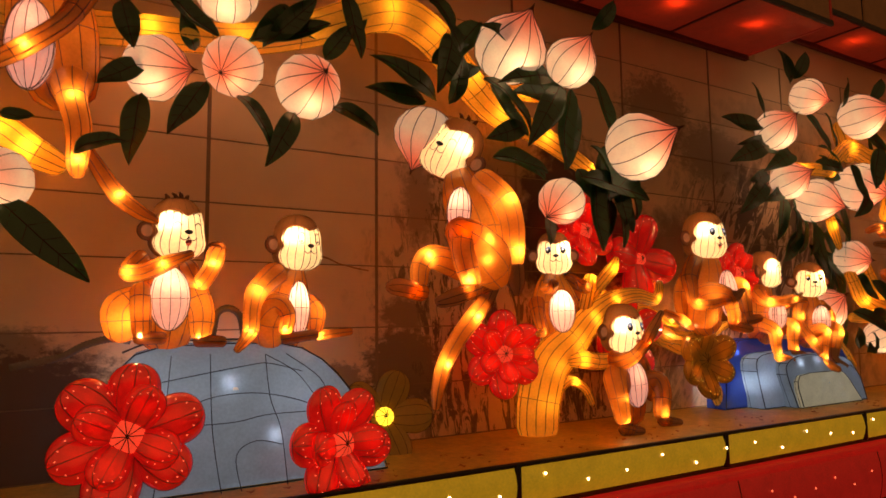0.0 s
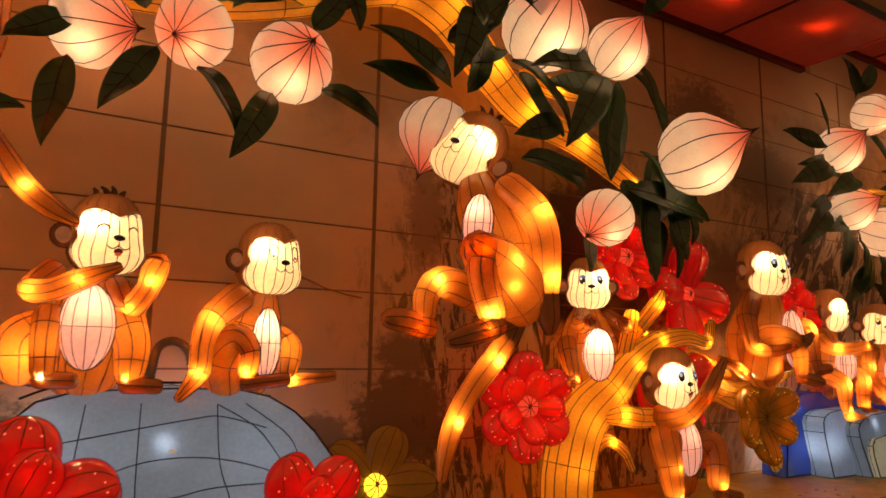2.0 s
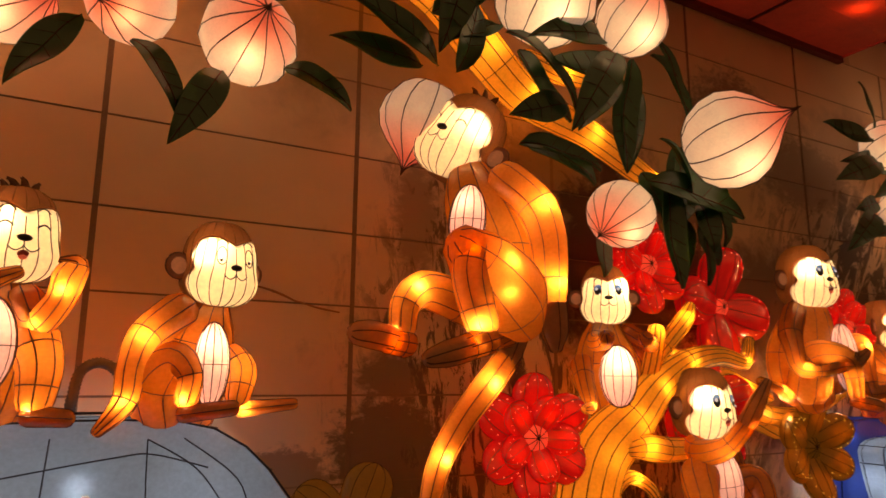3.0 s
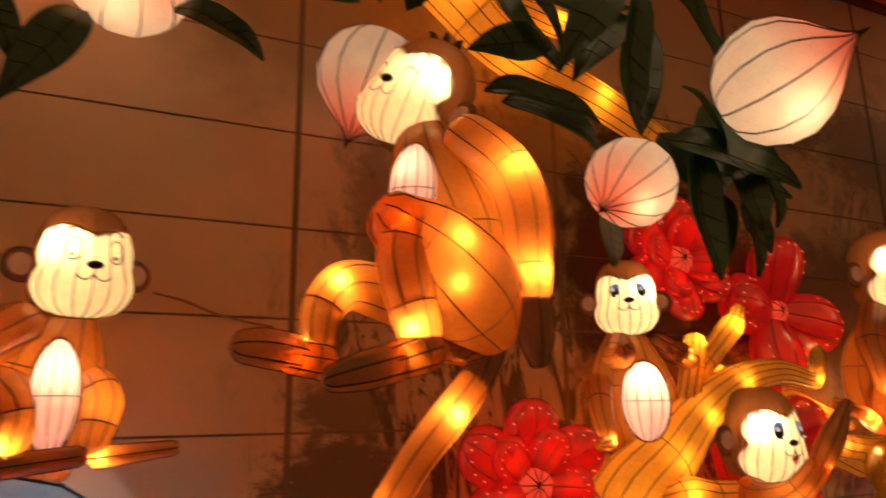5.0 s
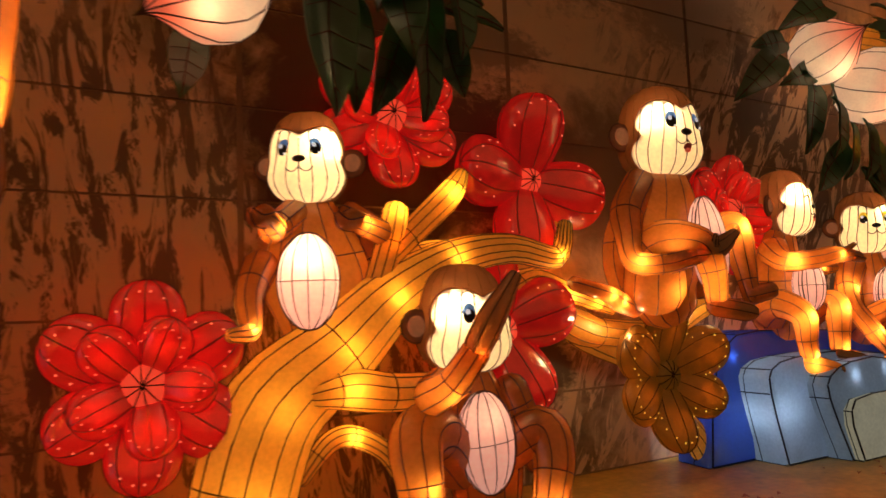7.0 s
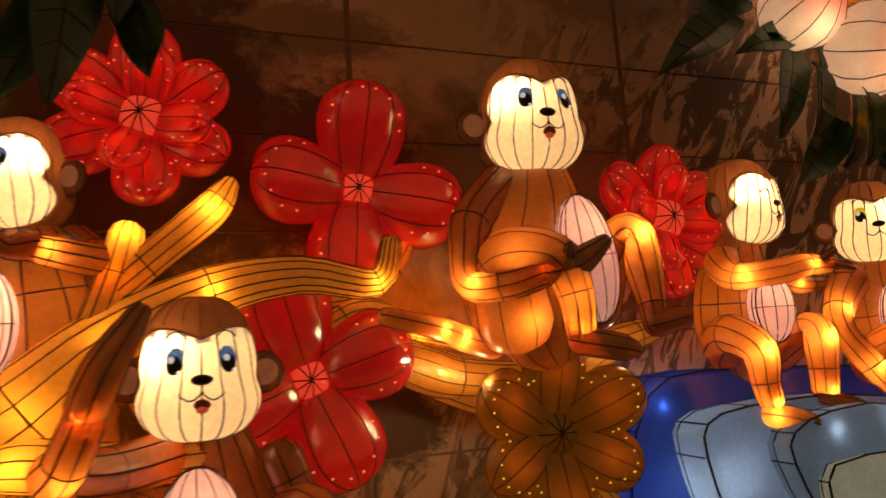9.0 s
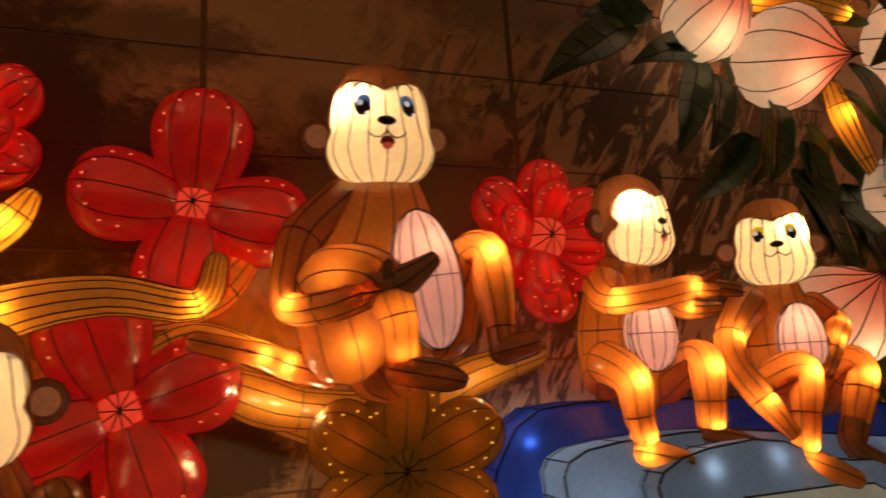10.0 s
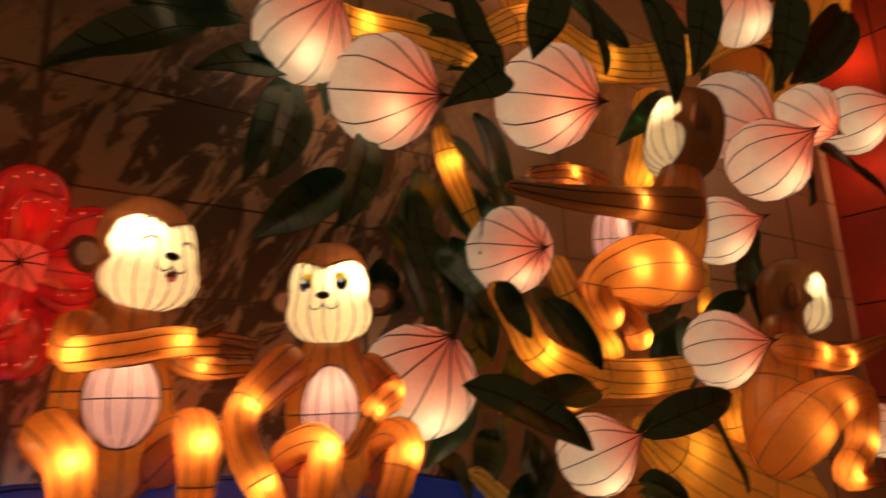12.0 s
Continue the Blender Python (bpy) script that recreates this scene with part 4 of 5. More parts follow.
monkey('orange monkey lantern reaching out an arm, seated on a blue rock',
       (6.4, 4.052, 1.215), 1.053,
       ((0.053, 0.0, 0.761), (0.31, -0.95, 0.0), (0.0, 0.0, 1.0), 0.146, {"eyes": None, "wink": True, "ears": (0, 1)}),
       [(0.023, 0.02, 0.603, 0.102), (0.009, 0.04, 0.467, 0.146), (0.011, 0.05, 0.313, 0.164), (0.017, 0.04, 0.181, 0.133)],
       ((-0.012, -0.15, 0.354), (0.1, -1.0, 0.0), (0.0, 0.0, 1.0), 0.097, 0.125, 0.067),
       limbs=[[(-0.1, -0.04, 0.529, 0.075), (-0.122, -0.12, 0.471, 0.05), (-0.015, -0.2, 0.477, 0.046), (0.103, -0.22, 0.497, 0.043), (0.306, -0.22, 0.493, 0.022)],
              [(0.143, -0.24, 0.507, 0.018), (0.204, -0.26, 0.543, 0.011)],
              [(0.222, -0.24, 0.487, 0.022), (0.294, -0.25, 0.476, 0.013)],
              [(0.142, -0.02, 0.494, 0.051), (0.208, -0.06, 0.447, 0.039), (0.349, -0.06, 0.447, 0.028)],
              [(-0.097, 0.0, 0.236, 0.092), (-0.158, -0.1, 0.268, 0.071), (-0.125, -0.18, 0.21, 0.061), (-0.112, -0.18, 0.097, 0.047), (-0.098, -0.18, 0.028, 0.042)],
              [(-0.113, -0.18, -0.014, 0.04), (-0.057, -0.22, -0.029, 0.04), (-0.007, -0.26, -0.047, 0.03)],
              [(0.124, 0.0, 0.198, 0.086), (0.174, -0.12, 0.269, 0.063), (0.184, -0.16, 0.24, 0.062), (0.185, -0.16, 0.125, 0.05), (0.178, -0.16, 0.047, 0.045)]],
       darks=[[(0.157, -0.16, 0.008, 0.042), (0.225, -0.2, -0.012, 0.042), (0.313, -0.22, -0.035, 0.028)]],
       bulbs=[(-0.122, -0.157, 0.471, 0.513), (0.103, -0.252, 0.497, 0.418), (0.208, -0.089, 0.447, 0.242), (-0.125, -0.225, 0.21, 0.778), (-0.098, -0.211, 0.028, 0.408), (-0.113, -0.21, -0.014, 0.256), (0.184, -0.206, 0.24, 0.782), (0.178, -0.193, 0.047, 0.366)])
monkey('orange monkey lantern with yellow eyes, seated on a blue rock',
       (7.058, 3.963, 1.14), 1.029,
       ((-0.005, 0.0, 0.761), (-0.60, -0.80, 0.0), (0.0, 0.0, 1.0), 0.146, {"eyes": YELLOW, "mouth": False}),
       [(0.004, 0.02, 0.606, 0.096), (0.015, 0.04, 0.491, 0.149), (0.045, 0.05, 0.344, 0.17), (0.067, 0.04, 0.218, 0.139)],
       ((-0.086, -0.15, 0.379), (-0.35, -0.94, 0.0), (0.0, 0.0, 1.0), 0.087, 0.145, 0.060),
       limbs=[[(-0.159, 0.0, 0.533, 0.074), (-0.313, -0.06, 0.412, 0.055), (-0.339, -0.1, 0.314, 0.046), (-0.303, -0.16, 0.201, 0.048), (-0.238, -0.2, 0.085, 0.026)],
              [(0.122, -0.02, 0.52, 0.064), (0.172, -0.08, 0.441, 0.05), (0.057, -0.16, 0.382, 0.04), (-0.05, -0.2, 0.273, 0.027)],
              [(-0.083, 0.0, 0.199, 0.093), (-0.189, -0.12, 0.266, 0.065), (-0.137, -0.18, 0.283, 0.068), (-0.146, -0.18, 0.145, 0.051), (-0.168, -0.18, 0.037, 0.044)],
              [(-0.188, -0.18, -0.007, 0.044), (-0.12, -0.22, -0.042, 0.044), (-0.054, -0.26, -0.076, 0.029)],
              [(0.151, 0.02, 0.197, 0.095), (0.169, -0.1, 0.297, 0.07), (0.183, -0.14, 0.255, 0.06), (0.121, -0.14, 0.1, 0.047)]],
       darks=[[(0.107, -0.14, 0.081, 0.051), (0.074, -0.16, 0.008, 0.039), (0.189, -0.2, -0.058, 0.023)]],
       bulbs=[(-0.313, -0.101, 0.412, 0.574), (-0.303, -0.196, 0.201, 0.486), (0.172, -0.117, 0.441, 0.34), (0.057, -0.189, 0.382, 0.315), (-0.137, -0.231, 0.283, 0.893), (-0.168, -0.213, 0.037, 0.437), (-0.188, -0.213, -0.007, 0.289), (0.183, -0.185, 0.255, 0.761)])
monkey('orange monkey lantern swinging among the peaches, seen from the side',
       (8.47, 3.72, 1.901), 1.057,
       ((0.467, 0.02, 0.91), (-0.62, 0.72, 0.22), (0.25, 0.0, 0.94), 0.191, {"eyes": None, "mouth": False, "ears": (1, 0), "wink": True}),
       [(0.442, 0.05, 0.755, 0.097), (0.369, 0.05, 0.539, 0.147), (0.252, 0.05, 0.333, 0.173), (0.077, 0.05, 0.147, 0.134)],
       ((-0.256, -0.06, 0.288), (-0.95, -0.2, -0.2), (0.6, 0.0, 0.9), 0.037, 0.143, 0.152),
       limbs=[[(0.16, -0.05, 0.176, 0.116), (-0.149, -0.14, 0.153, 0.142), (-0.328, -0.14, 0.132, 0.107), (-0.426, -0.1, 0.081, 0.059), (-0.34, -0.08, -0.037, 0.051)],
              [(-0.198, 0.05, 0.544, 0.072), (-0.36, 0.05, 0.574, 0.046), (-0.571, 0.04, 0.529, 0.031)],
              [(-0.331, 0.02, 0.111, 0.053), (-0.115, 0.02, -0.006, 0.051), (-0.057, 0.02, -0.095, 0.055)]],
       darks=[[(0.22, -0.08, 0.475, 0.099), (-0.243, -0.16, 0.405, 0.066), (-0.627, -0.18, 0.365, 0.044), (-0.888, -0.18, 0.358, 0.023)]],
       bulbs=[(-0.149, -0.245, 0.153, 1.122), (-0.328, -0.219, 0.132, 0.748), (-0.34, -0.118, -0.037, 0.438), (-0.36, 0.016, 0.574, 0.309), (-0.057, -0.021, -0.095, 0.485), (-0.243, -0.209, 0.405, 0.612)], head_watts=1.4)
monkey('orange monkey lantern climbing with its back turned',
       (9.522, 3.75, 1.11), 1.075,
       ((0.234, 0.0, 0.891), (0.62, -0.78, 0.0), (0.0, 0.0, 1.0), 0.169, {"eyes": None, "mouth": False, "ears": (0, 1), "wink": True}),
       [(0.126, 0.02, 0.726, 0.12), (0.09, 0.03, 0.556, 0.163), (-0.001, 0.04, 0.336, 0.181), (-0.017, 0.04, 0.152, 0.156)],
       None,
       limbs=[[(-0.015, -0.05, 0.627, 0.082), (0.13, -0.12, 0.601, 0.066), (0.351, -0.14, 0.581, 0.062), (0.856, -0.14, 0.679, 0.043)],
              [(-0.195, -0.04, 0.159, 0.128), (-0.175, -0.12, 0.246, 0.152), (0.023, -0.17, 0.352, 0.126), (0.333, -0.18, 0.381, 0.094), (0.314, -0.18, 0.175, 0.07), (0.119, -0.18, 0.042, 0.062), (0.382, -0.2, 0.005, 0.032)]],
       bulbs=[(0.13, -0.169, 0.601, 0.486), (0.351, -0.186, 0.581, 0.676), (-0.175, -0.233, 0.246, 0.654), (0.023, -0.263, 0.352, 0.561), (0.314, -0.232, 0.175, 0.794), (0.119, -0.226, 0.042, 0.677)], head_watts=1.4)
monkey('orange monkey lantern hanging by its arms above the rock',
       (0.408, 3.85, 2.66), 0.966,
       None,
       [(-0.091, 0.02, 0.689, 0.178), (-0.052, 0.04, 0.398, 0.214), (-0.002, 0.04, 0.132, 0.173)],
       ((-0.157, -0.12, 0.262), (-0.3, -1.0, 0.0), (0.0, 0.0, 1.0), 0.113, 0.233, 0.086),
       limbs=[[(0.074, -0.1, 0.59, 0.065), (-0.016, -0.18, 0.388, 0.051), (-0.183, -0.22, 0.21, 0.049), (-0.306, -0.2, 0.122, 0.043)],
              [(0.031, -0.05, 0.112, 0.105), (0.034, -0.14, 0.014, 0.074), (0.069, -0.16, -0.147, 0.063), (0.067, -0.16, -0.306, 0.051), (0.069, -0.16, -0.364, 0.04)]],
       tails=[[(0.118, 0.05, -0.185, 0.03), (0.206, 0.06, -0.321, 0.043), (0.285, 0.06, -0.428, 0.046), (0.395, 0.05, -0.514, 0.04), (0.489, 0.03, -0.563, 0.016)]],
       bulbs=[(-0.183, -0.256, 0.21, 0.499), (0.034, -0.195, 0.014, 0.428), (0.067, -0.198, -0.306, 0.613), (0.285, 0.026, -0.428, 0.382)])


# ---- peach lanterns ----
peach((0.868, 4, 2.999), 0.184, (0.75, -0.633, -0.109), 1.0)
peach((1.272, 3.95, 3.066), 0.176, (-0.509, -0.703, -0.491), 1.0)
peach((1.74, 3.95, 3.028), 0.204, (0.051, -0.955, 0.087), 1.0)
peach((1.231, 3.95, 3.514), 0.183, (-0.17, -0.818, 0.392), 1.0)
peach((0.158, 3.6, 2.224), 0.146, (-0.602, -0.689, -0.114), 1.0)
peach((2.59, 4, 2.834), 0.210, (-0.278, 0.218, -0.933), 0.45, "orange-tipped peach lantern behind the hanging monkey's head")
peach((3.011, 3.55, 3.393), 0.244, (0.014, -0.709, 0.594), 1.0)
peach((3.46, 3.45, 3.348), 0.181, (0.137, -0.731, 0.639), 1.0)
peach((3.936, 3.3, 2.778), 0.242, (0.419, -0.874, 0.308), 1.0)
peach((3.371, 3.5, 2.367), 0.162, (-0.769, -0.135, -0.598), 1.0)
peach((7.336, 4, 3.892), 0.193, (0.239, -0.843, -0.368), 1.0)
peach((6.65, 3.95, 3.433), 0.206, (-0.057, -0.861, 0.395), 1.0)
peach((8.304, 3.95, 3.806), 0.257, (0.185, -0.913, 0.148), 1.0)
peach((6.986, 4.05, 2.97), 0.199, (0.135, -0.933, 0.284), 1.0)
peach((7.291, 3.95, 2.761), 0.229, (0.329, -0.885, -0.343), 1.0)
peach((8.255, 4, 3.001), 0.269, (0.095, -0.915, -0.401), 1.0)
peach((7.892, 3.95, 2.186), 0.191, (-0.112, -0.973, -0.182), 1.0)
peach((7.475, 4.05, 1.653), 0.228, (-0.056, -0.852, 0.495), 1.0)
peach((8.254, 3.9, 1.337), 0.175, (0.489, -0.778, 0.357), 1.0)
peach((9.787, 3.95, 3.26), 0.275, (0.352, -0.723, -0.577), 1.0)
peach((9.798, 3.75, 2.906), 0.249, (-0.049, -0.947, 0.248), 1.0)
peach((10.461, 3.8, 3.35), 0.219, (0.018, -0.663, -0.649), 1.0)
peach((11.078, 3.75, 3.46), 0.251, (0.23, -0.936, 0.152), 1.0)
peach((9.507, 3.95, 2.484), 0.200, (0.403, -0.873, 0.169), 1.0)
peach((9.126, 3.8, 1.786), 0.197, (0.251, -0.918, 0.071), 1.0)
peach((10.012, 3.9, 4.002), 0.207, (-0.412, -0.59, 0.55), 1.0)
peach((10.952, 3.9, 1.33), 0.176, (0.023, -0.761, 0.202), 1.0)


# ---- peach trees ----
peach_tree_limbs = [
    [(3.571, 4.05, 0.787, 0.169), (3.59, 4.05, 0.974, 0.171), (3.685, 4.05, 1.221, 0.171), (3.916, 4.05, 1.4, 0.145), (4.116, 4.05, 1.572, 0.115), (4.385, 4.05, 1.718, 0.079), (4.652, 4.05, 1.766, 0.06), (4.897, 4.05, 1.734, 0.047), (4.952, 4.05, 1.867, 0.034)],
    [(3.795, 3.95, 1.264, 0.041), (3.913, 3.95, 1.272, 0.068), (4.057, 3.95, 1.25, 0.066), (4.212, 3.95, 1.247, 0.06), (4.425, 3.95, 1.249, 0.05)],
    [(4.073, 4.05, 1.634, 0.053), (4.122, 4.05, 1.779, 0.054), (4.15, 4.05, 1.895, 0.05)],
    [(4.121, 4.05, 1.737, 0.05), (4.242, 4.05, 1.845, 0.051), (4.383, 4.05, 1.972, 0.053), (4.438, 4.05, 2.053, 0.031)],
    [(4.178, 4.22, 1.687, 0.067), (4.414, 4.22, 1.752, 0.063), (4.668, 4.22, 1.722, 0.054), (4.927, 4.22, 1.784, 0.072), (5.049, 4.22, 1.901, 0.047)],
    [(4.719, 4.22, 1.568, 0.05), (4.884, 4.22, 1.644, 0.055), (5.082, 4.22, 1.592, 0.046), (5.23, 4.22, 1.548, 0.039), (5.35, 4.22, 1.505, 0.027)],
    [(4.914, 4.180, 1.52, 0.052), (5.085, 4.180, 1.442, 0.08), (5.248, 4.180, 1.398, 0.069), (5.579, 4.180, 1.377, 0.075), (5.823, 4.180, 1.478, 0.071), (6.083, 4.180, 1.547, 0.045)],
    [(5.708, 4.15, 0.964, 0.05), (5.833, 4.15, 0.799, 0.068), (5.91, 4.15, 0.649, 0.057)],
    [(4.963, 4.230, 1.561, 0.035), (5.144, 4.230, 1.431, 0.086), (5.406, 4.230, 1.314, 0.079)],
    [(3.79, 4.1, 0.971, 0.025), (3.882, 4.1, 1.076, 0.037), (3.976, 4.1, 1.094, 0.038), (4.096, 4.1, 1.027, 0.034), (4.168, 4.1, 0.913, 0.027)],
    [(0.007, 4.05, 2.581, 0.09), (0.149, 4.05, 2.552, 0.092), (0.262, 4.05, 2.478, 0.087), (0.403, 4.05, 2.413, 0.065)],
    [(0.021, 4.05, 3.268, 0.144), (0.426, 4.05, 3.181, 0.097), (0.817, 4.05, 3.219, 0.096), (1.322, 4.05, 3.277, 0.096), (1.749, 4.05, 3.423, 0.109), (2.315, 4.05, 3.679, 0.132), (2.674, 4.05, 3.604, 0.129), (2.978, 4.05, 3.327, 0.117), (3.256, 4.05, 3.115, 0.102), (3.69, 4.05, 2.99, 0.08), (4.16, 4.05, 2.78, 0.065)],
    [(3.223, 4.0, 3.333, 0.042), (3.463, 4.0, 3.288, 0.06), (3.744, 4.0, 3.289, 0.036)]]
peach_tree_leaves_a = [
    (0.664, 3.9, 3.303, 0.728, 3.84, 3.029),
    (0.786, 3.9, 2.977, 0.541, 3.84, 2.802),
    (0.777, 3.9, 2.809, 0.721, 3.84, 2.399),
    (1.113, 3.9, 2.931, 0.904, 3.84, 2.585),
    (1.288, 3.9, 2.878, 1.465, 3.84, 2.581),
    (1.627, 3.9, 2.829, 1.44, 3.84, 2.468),
    (1.881, 3.9, 2.903, 2.163, 3.84, 2.747),
    (1.823, 3.9, 3.2, 1.987, 3.84, 3.433),
    (1.956, 3.9, 3.655, 2.046, 3.84, 3.231),
    (1.381, 3.9, 3.235, 1.835, 3.84, 3.41),
    (0.905, 3.9, 3.395, 1.164, 3.84, 3.184),
    (1.639, 3.9, 3.396, 1.413, 3.84, 3.169),
    (1.482, 3.9, 3.257, 1.742, 3.84, 3.541),
    (0.152, 3.55, 2.134, 0.53, 3.49, 1.769)]
peach_tree_leaves_b = [
    (0.156, 3.55, 2.513, 0.284, 3.49, 2.504),
    (0.449, 3.55, 2.37, 0.659, 3.49, 2.436),
    (2.461, 3.75, 2.991, 2.001, 3.69, 2.988),
    (2.54, 3.75, 3.009, 2.032, 3.69, 3.195),
    (2.637, 3.75, 3.002, 2.7, 3.69, 3.353),
    (2.506, 3.75, 3.265, 2.786, 3.69, 3.408),
    (2.881, 3.75, 3.305, 2.567, 3.69, 3.11),
    (2.746, 3.5, 3.121, 3.073, 3.44, 2.8),
    (3.311, 3.5, 3.221, 2.817, 3.44, 3.086),
    (3.389, 3.5, 3.177, 3.051, 3.44, 2.697),
    (3.491, 3.5, 3.17, 3.363, 3.44, 2.576),
    (3.692, 3.5, 3.317, 3.836, 3.44, 2.791),
    (2.807, 3.5, 2.614, 3.21, 3.44, 2.538),
    (3.564, 3.5, 2.56, 4.166, 3.44, 2.432)]
peach_tree_leaves_c = [
    (3.696, 3.5, 2.56, 3.691, 3.44, 2.039),
    (3.913, 3.5, 2.495, 3.928, 3.44, 2.234),
    (3.662, 3.5, 2.793, 3.795, 3.44, 2.519),
    (3.011, 3.5, 3.356, 2.672, 3.44, 3.432),
    (3.711, 3.5, 3.66, 3.889, 3.44, 3.895),
    (2.573, 3.5, 3.26, 2.44, 3.44, 3.414),
    (3.071, 3.5, 2.849, 2.714, 3.44, 2.703),
    (2.965, 3.72, 3.181, 3.229, 3.66, 2.844, 1.2),
    (3.636, 3.72, 3.257, 3.088, 3.66, 3.125, 1.2),
    (3.579, 3.72, 3.204, 3.279, 3.66, 2.811, 1.2),
    (3.689, 3.72, 3.179, 3.588, 3.66, 2.643, 1.2),
    (3.869, 3.72, 3.385, 4.057, 3.66, 3.0, 1.2),
    (3.949, 3.72, 2.564, 4.398, 3.66, 2.484, 1.2),
    (4.052, 3.72, 2.881, 3.859, 3.66, 2.523, 1.2)]
peach_tree_leaves_d = [
    (3.004, 3.72, 2.71, 3.373, 3.66, 2.547, 1.1),
    (2.651, 3.72, 3.477, 2.498, 3.66, 3.026, 1.3),
    (2.883, 3.72, 3.608, 2.522, 3.66, 3.237, 1.3),
    (4.038, 3.72, 2.484, 3.891, 3.66, 2.124),
    (4.19, 3.72, 2.474, 4.228, 3.66, 2.224),
    (2.478, 3.72, 3.67, 2.612, 3.66, 3.447, 1.2),
    (3.37, 3.72, 3.337, 3.025, 3.66, 3.495, 1.2),
    (1.656, 4.0, 3.513, 1.359, 3.94, 3.227, 1.3),
    (1.806, 4.0, 3.361, 1.562, 3.94, 3.503, 1.2),
    (1.068, 4.0, 3.137, 0.974, 3.94, 3.329),
    (0.781, 4.0, 3.177, 0.667, 3.94, 3.353),
    (2.122, 4.0, 3.622, 1.935, 3.94, 3.31, 1.2),
    (3.765, 3.62, 2.496, 3.795, 3.56, 2.093),
    (4.068, 3.62, 2.601, 4.017, 3.56, 2.091)]
peach_tree_leaves_e = [
    (4.145, 3.62, 2.648, 4.157, 3.56, 2.304),
    (3.892, 3.62, 2.689, 4.215, 3.56, 2.548),
    (3.644, 3.62, 2.646, 3.741, 3.56, 2.412),
    (3.356, 3.62, 2.29, 3.319, 3.56, 2.078),
    (3.893, 3.62, 2.769, 3.731, 3.56, 2.364),
    (4.029, 3.62, 2.764, 3.874, 3.56, 2.41)]
tree('peach_tree', 'amber silk peach tree with thick bent trunk and dark green leaves', peach_tree_limbs, peach_tree_leaves_a + peach_tree_leaves_b + peach_tree_leaves_c + peach_tree_leaves_d + peach_tree_leaves_e,
     [(3.588, 3.99, 0.973, 0.51), (3.683, 3.99, 1.22, 0.51), (3.913, 3.99, 1.399, 0.595), (4.113, 3.99, 1.57, 0.425), (4.383, 4.009, 1.717, 0.425), (4.895, 4.025, 1.733, 0.425), (3.911, 3.914, 1.271, 0.425), (4.21, 3.918, 1.246, 0.51), (4.121, 4.022, 1.778, 0.51), (4.149, 4.024, 1.894, 0.425), (4.382, 4.023, 1.97, 0.595), (4.412, 4.187, 1.751, 0.51), (4.925, 4.183, 1.783, 0.68), (5.047, 4.196, 1.901, 0.34), (5.081, 4.197, 1.591, 0.51), (5.243, 4.2, 1.55, 0.425), (5.058, 4.01, 1.437, 0.68), (5.246, 4.015, 1.398, 0.51), (5.821, 4.014, 1.478, 0.765), (5.832, 4.116, 0.799, 0.68), (5.143, 4.056, 1.431, 0.51), (3.976, 4.08, 1.094, 0.425), (0.15, 4.003, 2.551, 0.51), (0.263, 4.005, 2.477, 0.765), (0.427, 4.0, 3.179, 0.68), (0.818, 4.0, 3.218, 0.68), (1.323, 4.001, 3.275, 0.425), (1.749, 3.994, 3.421, 0.51), (2.315, 3.99, 3.676, 0.765), (2.673, 3.99, 3.602, 0.51), (2.978, 3.99, 3.325, 0.68), (3.254, 3.997, 3.113, 0.68), (3.689, 4.009, 2.989, 0.51), (4.159, 4.017, 2.78, 0.425), (3.462, 3.969, 3.287, 0.51)])
